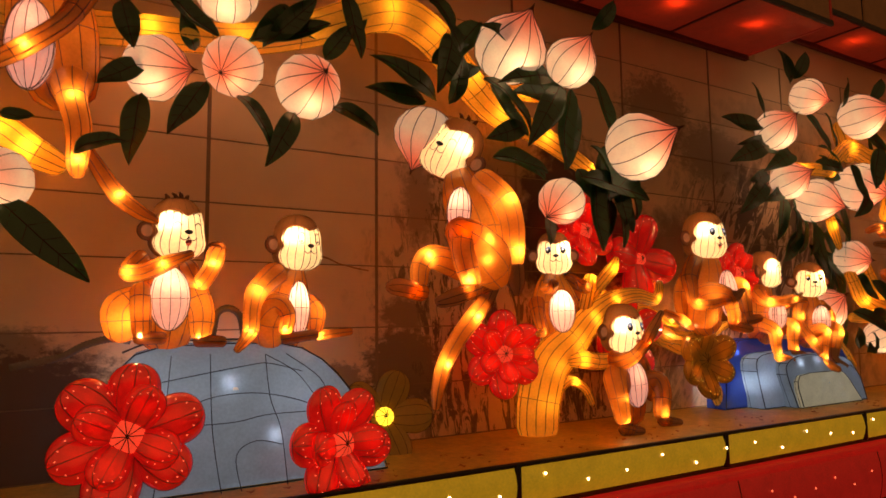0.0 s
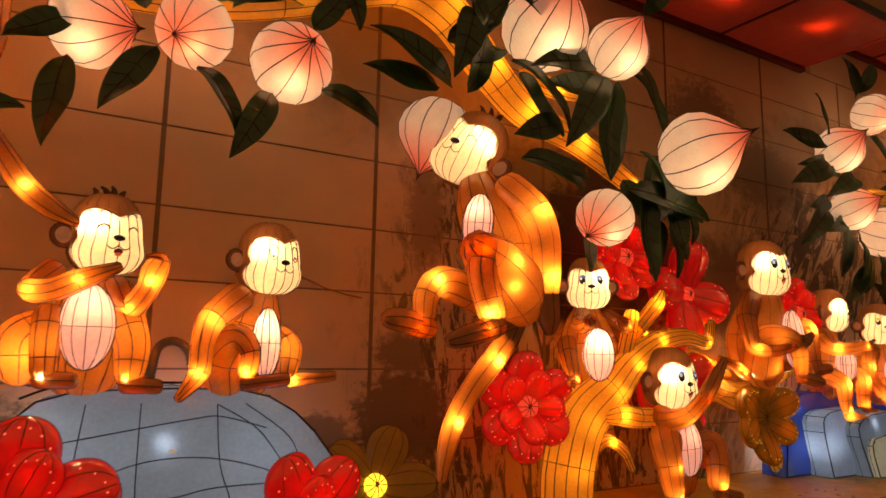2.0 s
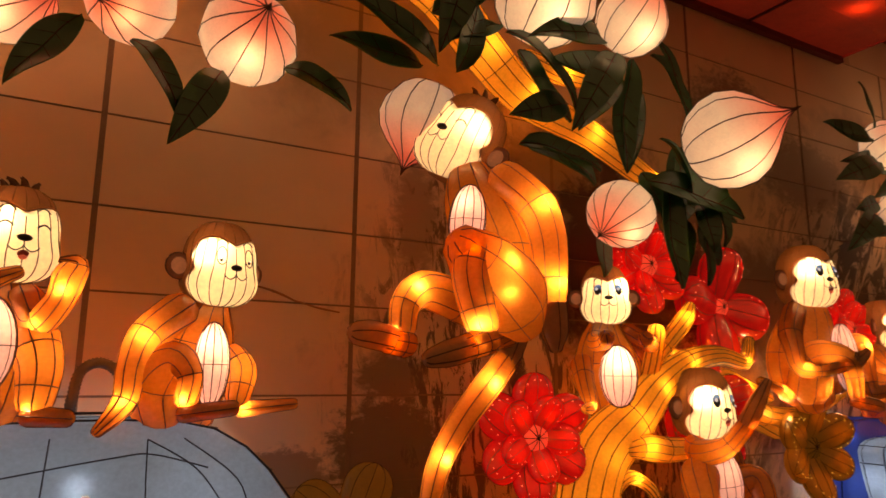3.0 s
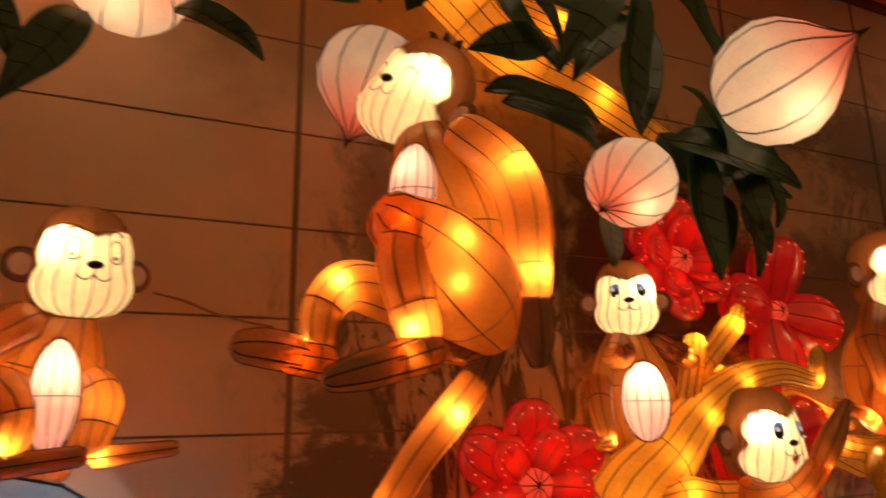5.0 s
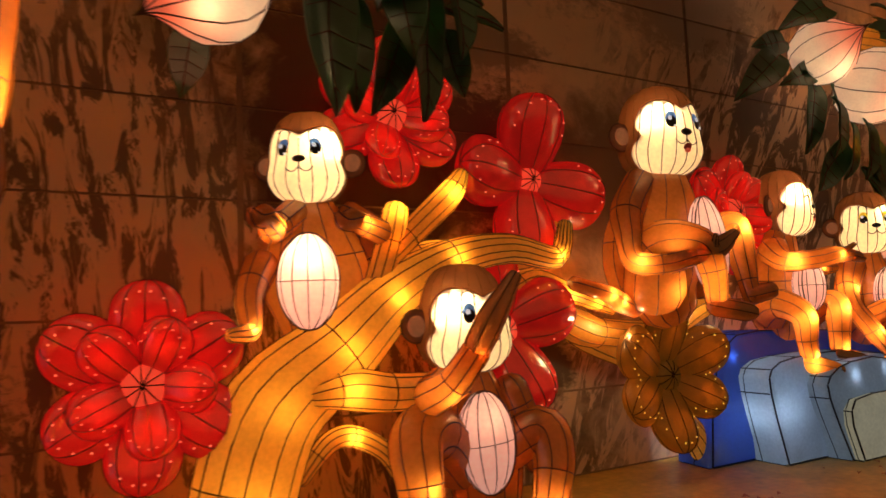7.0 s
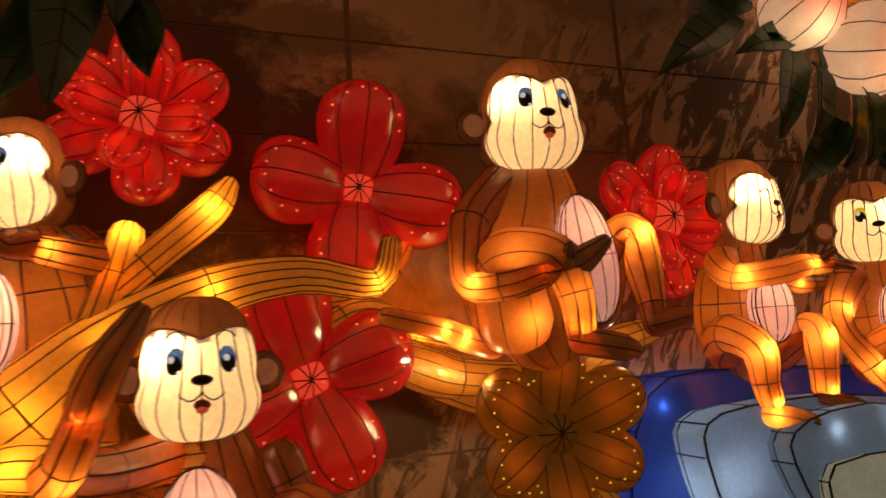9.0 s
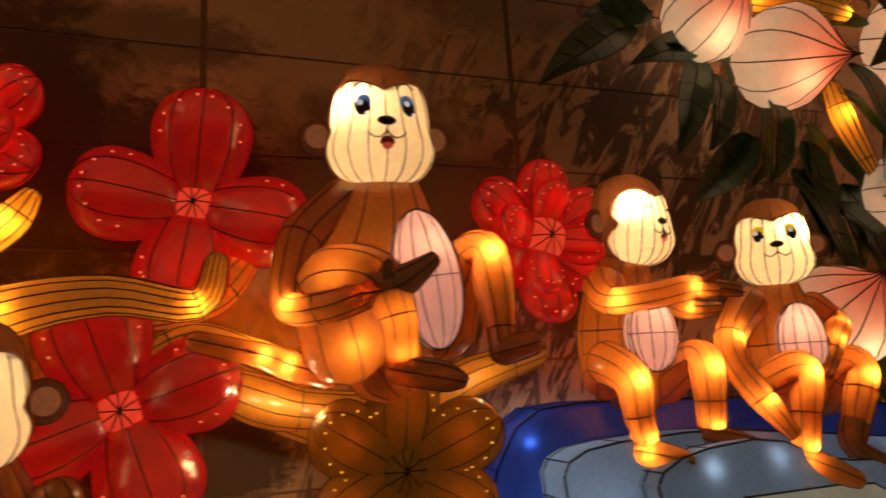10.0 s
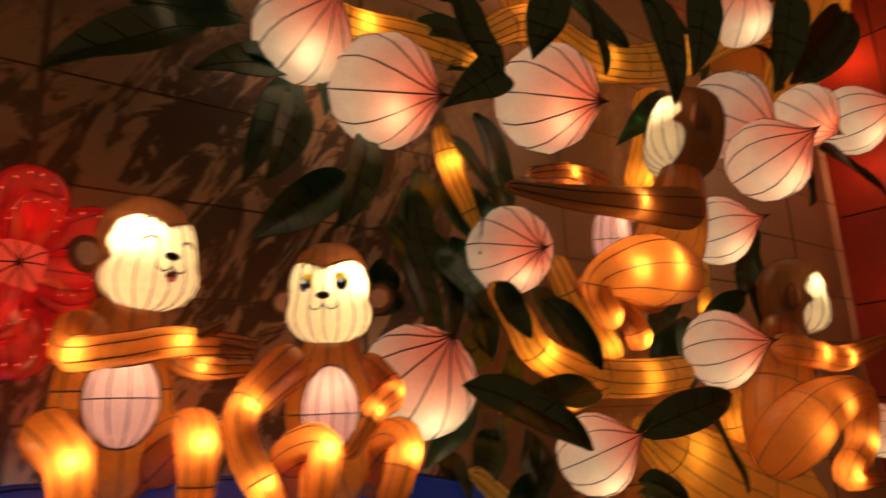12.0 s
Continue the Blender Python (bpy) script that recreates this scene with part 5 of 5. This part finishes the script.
end_tree_limbs = [
    [(7.061, 4.1, 3.147, 0.051), (7.27, 4.1, 3.127, 0.063), (7.558, 4.1, 3.152, 0.071), (7.88, 4.1, 3.136, 0.043)],
    [(7.746, 4.1, 3.126, 0.053), (8.238, 4.1, 3.467, 0.099), (8.786, 4.1, 3.404, 0.107), (9.5, 4.1, 3.634, 0.128), (10.303, 4.1, 4.075, 0.12), (11.66, 4.1, 4.73, 0.192)],
    [(7.586, 4.0, 2.673, 0.039), (7.623, 4.0, 2.541, 0.052), (7.69, 4.0, 2.402, 0.043), (7.771, 4.0, 2.259, 0.024)],
    [(7.818, 3.95, 2.016, 0.056), (7.915, 3.95, 1.882, 0.065), (8.014, 3.95, 1.756, 0.071), (8.294, 3.95, 1.664, 0.085), (8.639, 3.95, 1.652, 0.09), (8.947, 3.95, 1.679, 0.084)],
    [(7.809, 3.95, 1.552, 0.049), (8.092, 3.95, 1.569, 0.076), (8.326, 3.95, 1.627, 0.074), (8.479, 3.95, 1.652, 0.051)],
    [(8.21, 4.0, 2.162, 0.057), (8.318, 4.0, 1.986, 0.067), (8.484, 4.0, 1.811, 0.074), (8.535, 4.0, 1.63, 0.068)],
    [(8.766, 4.05, 1.419, 0.082), (9.01, 4.05, 1.301, 0.169), (9.412, 4.05, 1.134, 0.209), (9.983, 4.05, 0.937, 0.258)],
    [(9.211, 4.1, 3.271, 0.101), (9.169, 4.1, 3.048, 0.092), (9.015, 4.1, 2.744, 0.081)],
    [(9.523, 4.05, 1.569, 0.075), (9.539, 4.05, 1.418, 0.08), (9.648, 4.05, 1.204, 0.093)],
    [(7.752, 4.1, 1.264, 0.059), (7.861, 4.1, 1.169, 0.068), (7.972, 4.1, 1.05, 0.069)],
    [(9.529, 4.1, 2.313, 0.033), (9.484, 4.1, 2.044, 0.039)],
    [(10.482, 4.0, 3.511, 0.134), (10.947, 4.0, 3.995, 0.239), (11.441, 4.0, 4.546, 0.277), (11.689, 4.0, 5.12, 0.243)],
    [(8.207, 4.15, 3.718, 0.09), (8.311, 4.15, 3.536, 0.102), (8.355, 4.15, 3.367, 0.06)]]
end_tree_leaves_a = [
    (6.989, 4.15, 2.871, 6.584, 4.09, 2.716),
    (6.989, 4.15, 2.824, 6.776, 4.09, 2.34),
    (7.31, 4.15, 2.651, 7.138, 4.09, 2.217),
    (6.954, 4.15, 2.85, 6.741, 4.09, 2.829),
    (7.086, 4.15, 2.875, 7.094, 4.09, 2.668),
    (6.778, 4.15, 3.026, 6.37, 4.09, 2.906),
    (7.885, 4.15, 3.132, 7.62, 4.09, 3.311),
    (8.102, 4.15, 3.164, 7.702, 4.09, 3.036),
    (8.397, 4.15, 3.38, 8.293, 4.09, 3.714),
    (8.798, 4.15, 3.756, 8.861, 4.09, 3.344),
    (7.734, 4.15, 3.445, 8.052, 4.09, 3.183),
    (9.342, 4.15, 3.947, 9.509, 4.09, 3.324),
    (9.929, 4.15, 4.329, 9.792, 4.09, 3.536),
    (7.447, 3.75, 1.615, 7.994, 3.69, 1.365)]
end_tree_leaves_b = [
    (8.328, 3.75, 1.409, 8.965, 3.69, 1.556),
    (8.823, 3.75, 1.511, 8.991, 3.69, 1.128),
    (7.857, 3.75, 1.939, 8.09, 3.69, 1.665),
    (7.629, 3.75, 1.988, 7.724, 3.69, 1.774),
    (8.132, 3.75, 1.591, 7.677, 3.69, 1.572),
    (7.783, 3.75, 1.256, 7.54, 3.69, 1.207),
    (7.798, 3.75, 1.391, 7.667, 3.69, 1.213),
    (8.315, 3.75, 1.232, 8.547, 3.69, 1.128),
    (10.39, 3.75, 3.547, 11.291, 3.69, 4.326),
    (10.5, 3.75, 3.111, 11.209, 3.69, 2.9),
    (10.23, 3.75, 2.961, 10.071, 3.69, 2.643),
    (9.999, 3.75, 3.635, 10.299, 3.69, 4.07),
    (10.069, 3.75, 3.42, 9.69, 3.69, 3.587),
    (7.408, 3.65, 3.092, 7.579, 3.59, 2.709, 1.3)]
end_tree_leaves_c = [
    (7.995, 3.65, 3.34, 7.754, 3.59, 2.868, 1.2),
    (8.157, 3.65, 3.343, 8.186, 3.59, 2.923, 1.4),
    (8.627, 3.65, 3.516, 8.674, 3.59, 2.905, 1.4),
    (8.587, 3.65, 3.533, 8.855, 3.59, 3.339, 1.2),
    (9.214, 3.65, 3.768, 8.865, 3.59, 3.107, 1.3),
    (10.197, 3.65, 4.094, 9.666, 3.59, 3.225, 1.3),
    (11.043, 3.65, 4.266, 9.875, 3.59, 3.335, 1.2),
    (10.231, 3.65, 3.038, 10.925, 3.59, 2.823, 1.2),
    (7.639, 3.65, 2.801, 7.295, 3.59, 2.546, 1.2),
    (9.395, 4.0, 3.259, 8.659, 3.94, 2.818, 1.4),
    (8.042, 4.0, 2.044, 8.376, 3.94, 1.675, 1.5),
    (9.066, 4.0, 2.155, 8.744, 3.94, 1.839, 1.4),
    (9.127, 4.0, 1.978, 9.031, 3.94, 1.597, 1.3),
    (9.678, 4.0, 2.274, 9.732, 3.94, 1.874, 1.2)]
end_tree_leaves_d = [
    (9.952, 4.0, 2.621, 9.837, 3.94, 2.242, 1.2),
    (7.883, 4.0, 2.485, 7.713, 3.94, 2.147, 1.4),
    (7.586, 4.0, 2.66, 7.819, 3.94, 2.33, 1.5),
    (8.615, 4.0, 1.15, 8.792, 3.94, 0.992, 1.3),
    (8.022, 4.0, 1.225, 7.896, 3.94, 1.451, 1.3),
    (7.22, 4.0, 2.577, 7.083, 3.94, 2.183, 1.3),
    (6.932, 4.0, 2.669, 6.803, 3.94, 2.303, 1.5),
    (7.385, 4.1, 2.263, 7.54, 4.04, 1.743),
    (7.473, 4.1, 2.445, 7.529, 4.04, 2.079),
    (7.862, 4.1, 2.871, 7.932, 4.04, 2.27),
    (7.574, 4.1, 2.144, 7.84, 4.04, 1.914),
    (7.424, 4.1, 1.991, 7.136, 4.04, 1.878),
    (7.745, 4.1, 1.594, 7.469, 4.04, 1.329),
    (7.646, 4.1, 1.378, 7.671, 4.04, 1.191)]
end_tree_leaves_e = [
    (9.172, 4.1, 1.996, 8.869, 4.04, 1.576),
    (9.433, 4.1, 2.01, 9.832, 4.04, 2.158),
    (10.083, 4.1, 2.478, 9.762, 4.04, 2.119),
    (7.446, 4.15, 2.333, 7.515, 4.09, 1.904, 1.5),
    (7.558, 4.15, 2.3, 7.664, 4.09, 1.819, 1.5),
    (7.734, 4.15, 2.272, 7.868, 4.09, 1.731, 1.4),
    (7.412, 4.15, 2.114, 7.197, 4.09, 1.887, 1.4),
    (7.894, 4.15, 1.835, 7.573, 4.09, 1.682, 1.4),
    (7.813, 4.15, 2.519, 7.899, 4.09, 2.149, 1.3),
    (7.568, 4.15, 2.555, 7.457, 4.09, 2.176, 1.3),
    (8.037, 4.15, 1.789, 7.872, 4.09, 1.41, 1.3),
    (7.609, 4.15, 1.553, 7.63, 4.09, 1.213, 1.4),
    (7.896, 4.15, 1.455, 7.768, 4.09, 1.2, 1.3),
    (7.47, 4.1, 3.746, 7.773, 4.04, 3.373, 1.2)]
end_tree_leaves_f = [
    (7.127, 4.1, 3.273, 6.538, 4.04, 3.006, 1.2),
    (6.837, 4.1, 3.274, 6.139, 4.04, 3.233, 1.1),
    (6.621, 4.1, 2.903, 6.122, 4.04, 2.556, 1.1),
    (7.829, 4.1, 3.82, 7.898, 4.04, 3.431, 1.2),
    (8.595, 4.1, 3.747, 8.992, 4.04, 3.49, 1.2),
    (7.507, 4.1, 3.185, 7.992, 4.04, 3.159, 1.2),
    (7.206, 4.1, 2.448, 6.793, 4.04, 2.12, 1.2),
    (7.645, 4.1, 2.468, 7.853, 4.04, 2.208, 1.2),
    (6.375, 3.9, 3.496, 6.12, 3.84, 3.787),
    (6.319, 3.9, 3.402, 5.633, 3.84, 3.38),
    (6.401, 3.9, 3.23, 5.719, 3.84, 2.976),
    (6.852, 3.9, 3.923, 6.567, 3.84, 4.204),
    (6.923, 3.9, 3.985, 7.057, 3.84, 4.278),
    (7.803, 3.9, 3.826, 7.845, 3.84, 4.144)]
end_tree_leaves_g = [
    (8.413, 3.9, 3.987, 8.579, 3.84, 4.263)]
tree('peach_tree', 'amber silk peach tree crowded with peaches and dark leaves', end_tree_limbs, end_tree_leaves_a + end_tree_leaves_b + end_tree_leaves_c + end_tree_leaves_d + end_tree_leaves_e + end_tree_leaves_f + end_tree_leaves_g,
     [(7.27, 4.07, 3.127, 0.68), (7.88, 4.08, 3.136, 0.425), (8.239, 4.053, 3.468, 0.68), (8.789, 4.05, 3.406, 0.51), (9.505, 4.041, 3.637, 0.51), (11.678, 4.04, 4.74, 0.68), (7.623, 3.975, 2.54, 0.51), (8.014, 3.916, 1.755, 0.68), (8.64, 3.907, 1.651, 0.51), (8.092, 3.914, 1.569, 0.68), (8.484, 3.965, 1.81, 0.51), (9.012, 3.99, 1.3, 0.68), (9.172, 4.057, 3.049, 0.51), (9.018, 4.062, 2.744, 0.425), (9.541, 4.012, 1.418, 0.51), (7.861, 4.067, 1.168, 0.595), (9.485, 4.082, 2.044, 0.34), (10.96, 3.94, 4.001, 0.68), (11.458, 3.94, 4.555, 0.51), (8.312, 4.102, 3.537, 0.765)])


# ---- flowers ----
flower("big red silk blossom strung with tiny bulbs before the rock", (0.742, 3.72, 1.034), 0.35, (-0.15, -1.0, 0.15), "red", 6, 4, 20)
flower("red double silk blossom with tiny bulbs at the platform edge", (1.71, 3.46, 0.94), 0.315, (0.25, -0.95, 0.10), "red", 6, 4, 50)
flower("dull gold blossom with a lit yellow core in the shade", (2.325, 4.10, 0.955), 0.30, (-0.2, -1.0, 0.3), "dull", 5, 0, 70, core=0.20)
flower("red silk blossom beside the amber trunk", (3.312, 4.14, 1.324), 0.31, (-0.25, -0.97, 0.05), "red", 6, 5, 30, watts=1.2)
flower("red silk blossom behind the small monkey", (4.187, 4.19, 2.288), 0.30, (-0.10, -1.0, 0.05), "red", 6, 4, 30)
flower("red silk blossom with four broad petals", (4.884, 4.24, 2.087), 0.37, (-0.05, -1.0, 0.0), "broad", 4, 0, 80, core=0.18)
flower("red silk blossom with broad petals behind the saluting monkey", (4.686, 4.21, 1.435), 0.36, (0.0, -1.0, 0.0), "broad", 4, 0, 20, core=0.20)
flower("dark gold silk blossom dotted with yellow bulbs", (5.533, 4.12, 1.19), 0.33, (-0.10, -1.0, 0.05), "gold", 6, 0, 30, core=0.24, cup=16, core_mat=GOLD, watts=0.8)
flower("red silk blossom with a double row of petals between monkeys", (6.132, 4.18, 1.979), 0.31, (0.0, -1.0, 0.0), "red", 6, 4, 30, core=0.28)


# ---- rocks ----
def block(bd, wires_build, outline, lo_y, hi_y, mat, slope=0.0, lean=0.0, wires=(), dark=WIRE_BLUE):
    """A silk block: an outline in x and z, drawn back from lo_y to hi_y, with its front edges wired."""
    cut = [outline[0]]
    for a, b in zip(outline, outline[1:]):
        cut += [(a[0] * 0.78 + b[0] * 0.22, a[1] * 0.78 + b[1] * 0.22), (a[0] * 0.22 + b[0] * 0.78, a[1] * 0.22 + b[1] * 0.78)]
    ends = len(cut) > 2
    outline = [outline[0]] + cut[2:-1] + [outline[-1]] if ends else outline
    front = [Vector((x, lo_y + slope * (z - outline[0][1]), z)) for x, z in outline]
    mid = sum(front, Vector()) / len(front)
    back = [Vector((mid.x + (p.x - mid.x) * (1 - lean), hi_y, p.z)) for p in front]
    ring = []
    for a, b in zip(front, front[1:] + front[:1]):
        ring.extend(a.lerp(b, k / 4) for k in range(4))
    backs = []
    for a, b in zip(back, back[1:] + back[:1]):
        backs.extend(a.lerp(b, k / 4) for k in range(4))
    inner = [[mid.lerp(p, k) - Vector((0, 0.04 * (1 - k * k), 0)) for p in ring] for k in (0.02, 0.3, 0.6, 0.8, 0.92, 0.97)]
    bd.rings(inner + [[p.lerp(q, k) for p, q in zip(ring, backs)] for k in (0.10, 0.33, 0.66, 1.0)], mat)
    edge = [mid.lerp(p, 0.985) for p in ring]
    wires_build.wire(edge + edge[:1], 0.005, dark)
    for p, q in list(zip(ring, backs))[::8]:
        wires_build.wire([p, p.lerp(q, 0.5), q], 0.0035, dark)
    wires_build.wire([p.lerp(q, 0.5) for p, q in zip(ring, backs)], 0.003, dark)
    for line in wires:
        wires_build.wire([Vector((x, lo_y + slope * (z - outline[0][1]) - 0.043, z)) for x, z in spline(line, 5)], 0.003, dark)


def blue_rock():
    root = tagged(new("rock_lantern"), "pale blue silk rock lantern with dark wires, two monkeys on top", "lantern")
    bd, frame_build = Build(), Build()
    block(bd, frame_build, [(0.55, LEDGE_Z), (0.58, 1.08), (0.66, 1.31), (0.82, 1.455), (1.26, 1.47), (1.66, 1.455), (1.86, 1.335), (2.04, 1.07), (2.12, LEDGE_Z)], 3.62, 4.24, ROCK_PALE, slope=0.42, lean=0.15, wires=[
        [(1.16, LEDGE_Z), (1.14, 1.03), (1.16, 1.41)], [(1.50, LEDGE_Z), (1.50, 1.0), (1.46, 1.17), (1.46, 1.40)], [(0.84, LEDGE_Z), (0.90, 1.03), (0.96, 1.41)],
        [(0.90, 1.03), (1.08, 1.17), (1.36, 1.20), (1.64, 1.14), (1.86, 1.02)], [(0.72, 1.25), (0.98, 1.29), (1.36, 1.345), (1.48, 1.35), (1.66, 1.30)], [(0.98, 1.06), (1.26, 1.06), (1.46, 1.085), (1.88, 1.08)],
        [(1.26, LEDGE_Z), (1.25, 0.90), (1.36, 0.96), (1.50, 0.93)], [(1.46, 1.40), (1.62, 1.30), (1.72, 1.16)], [(1.58, 1.40), (1.76, 1.26), (1.80, 1.12)]])
    layer = put("shell", bd, root)
    put("wire_frame", frame_build, layer)
    for x, y, z, w in ((1.25, 3.835, 1.24, 0.16), (1.47, 3.72, 0.97, 0.10), (0.95, 4.0, 1.05, 1.3), (1.62, 3.98, 1.1, 1.1), (0.80, 3.90, 1.27, 0.3)):
        lamp((x, y, z), w, (0.85, 0.92, 1.0), root)
    return root


def arch_rock():
    root = tagged(new("rock_lantern"), "blue silk rock lantern in stepped layers, two monkeys on top", "lantern")
    bd, frame_build = Build(), Build()
    block(bd, frame_build, [(5.76, LEDGE_Z), (5.80, 1.12), (5.94, 1.35), (6.24, 1.375), (7.80, 1.30), (8.02, 1.0), (8.10, LEDGE_Z)], 4.06, 4.28, ROCK_DEEP, lean=0.03)
    layer = put("back_layer", bd, root, "deep blue silk layer")
    put("wire_frame", frame_build, layer)
    bd, frame_build = Build(), Build()
    block(bd, frame_build, [(6.08, LEDGE_Z), (5.99, 1.05), (5.98, 1.18), (6.10, 1.235), (6.58, 1.255), (7.10, 1.20), (7.56, 1.15), (7.74, 0.95), (7.80, LEDGE_Z)], 3.88, 4.16, ROCK_PALE, lean=0.02)
    layer = put("middle_layer", bd, root, "pale blue silk layer")
    put("wire_frame", frame_build, layer)
    bd, frame_build = Build(), Build()
    block(bd, frame_build, [(6.40, LEDGE_Z), (6.26, 1.02), (6.24, 1.13), (6.38, 1.20), (6.72, 1.225), (6.98, 1.12), (7.32, 1.10), (7.50, 1.00), (7.62, LEDGE_Z)], 3.76, 3.90, ROCK_PALE)
    layer = put("front_layer", bd, root)
    put("wire_frame", frame_build, layer)
    bd, frame_build = Build(), Build()
    block(bd, frame_build, [(6.42, LEDGE_Z + 0.004), (6.33, 0.96), (6.40, 1.05), (7.08, 1.05), (7.18, 1.0), (7.44, LEDGE_Z + 0.004)], 3.715, 3.77, ROCK_GREY)
    layer = put("panel", bd, root, "cream silk panel")
    put("wire_frame", frame_build, layer)
    for x, y, z, w in ((5.97, 4.065, 1.25, 0.16), (6.12, 3.98, 1.0, 0.9), (6.46, 3.765, 1.14, 0.10), (6.72, 3.765, 1.15, 0.10), (6.95, 3.86, 1.0, 0.7), (7.4, 3.98, 0.95, 0.6), (6.75, 3.75, 0.95, 0.12), (7.05, 3.75, 0.85, 0.12), (5.95, 4.2, 0.95, 0.9)):
        lamp((x, y, z), w, (0.80, 0.90, 1.0), root)
    return root


blue_rock()
arch_rock()


# ---- small things ----
def corrugated(label, pts, r):
    bd = Build()
    line = [Vector(p) for p in spline(pts, 14)]
    rings, side = [], Vector((0, 1, 0))
    for i, p in enumerate(line):
        d = (line[min(i + 1, len(line) - 1)] - line[max(i - 1, 0)]).normalized()
        s = (side - d * side.dot(d)).normalized()
        o = d.cross(s)
        k = r * (1.0 if i % 2 else 0.78)
        rings.append([p + k * (s * math.cos(a * 0.6283) + o * math.sin(a * 0.6283)) for a in range(10)])
    bd.rings(rings, HOSE)
    return tagged(put("corrugated_hose", bd), label, "hose")


corrugated("grey corrugated hose lying along the rock as a tail", [(0.24, 4.06, 1.37), (0.345, 4.05, 1.392), (0.465, 4.02, 1.418), (0.565, 4.0, 1.473), (0.68, 4.0, 1.503), (0.78, 4.02, 1.49)], 0.022)
corrugated("grey corrugated hose arched between the seated monkeys", [(1.21, 4.06, 1.44), (1.218, 4.05, 1.535), (1.238, 4.05, 1.632), (1.302, 4.05, 1.663), (1.368, 4.05, 1.614), (1.394, 4.05, 1.48)], 0.022)


# a branch of the printed landscape, modelled as thin rods before the wall
def twig():
    bd = Build()
    tube(bd, [(1.905, 4.33, 2.03, 0.003), (2.01, 4.325, 2.005, 0.006), (2.118, 4.33, 1.964, 0.004)], FUR_DARK, n=6, ribs=0)
    tube(bd, [(2.108, 4.33, 1.969, 0.003), (2.225, 4.33, 1.942, 0.005), (2.33, 4.335, 1.927, 0.003)], FUR_DARK, n=6, ribs=0)
    return tagged(put("twig", bd), "thin dark branch of the print, raised as thin rods on the wall", "twig")


twig()


def litter():
    """Dry scraps on the platform boards, too many and small to tell apart."""
    bd = Build()
    rng = random.Random(4)
    for i in range(90):
        x, y, r, a = rng.uniform(0.2, 8.0), rng.uniform(3.36, 3.75), rng.uniform(0.008, 0.03), rng.uniform(0, 6.28)
        z = LEDGE_Z + 0.004
        ring = [Vector((x + r * k * math.cos(a + t), y + r * 0.6 * math.sin(a + t), z + 0.006 * ((j * 7 + i) % 3))) for j, (t, k) in enumerate(((0, 1.0), (1.2, 0.6), (2.4, 0.8), (3.5, 1.1), (5.0, 0.7)))]
        mid = Vector((x, y, z + 0.008))
        bd.rings([[mid] * 5, ring], FUR_DARK)
    return tagged(put("litter", bd), "dry brown scraps scattered on the yellow boards", "litter", kind="stuff")


litter()


def power_cable(pts):
    bd = Build()
    tube(bd, [(*p, 0.005) for p in pts], BLACK, n=8, ribs=0)
    return tagged(put("power_cable", bd), "black power cable lying on the rock lantern", "cable")


power_cable([(0.74, 3.98, 1.43), (0.85, 3.97, 1.472), (0.98, 3.98, 1.482), (1.15, 4.0, 1.485), (1.34, 3.98, 1.485), (1.52, 3.98, 1.475)])
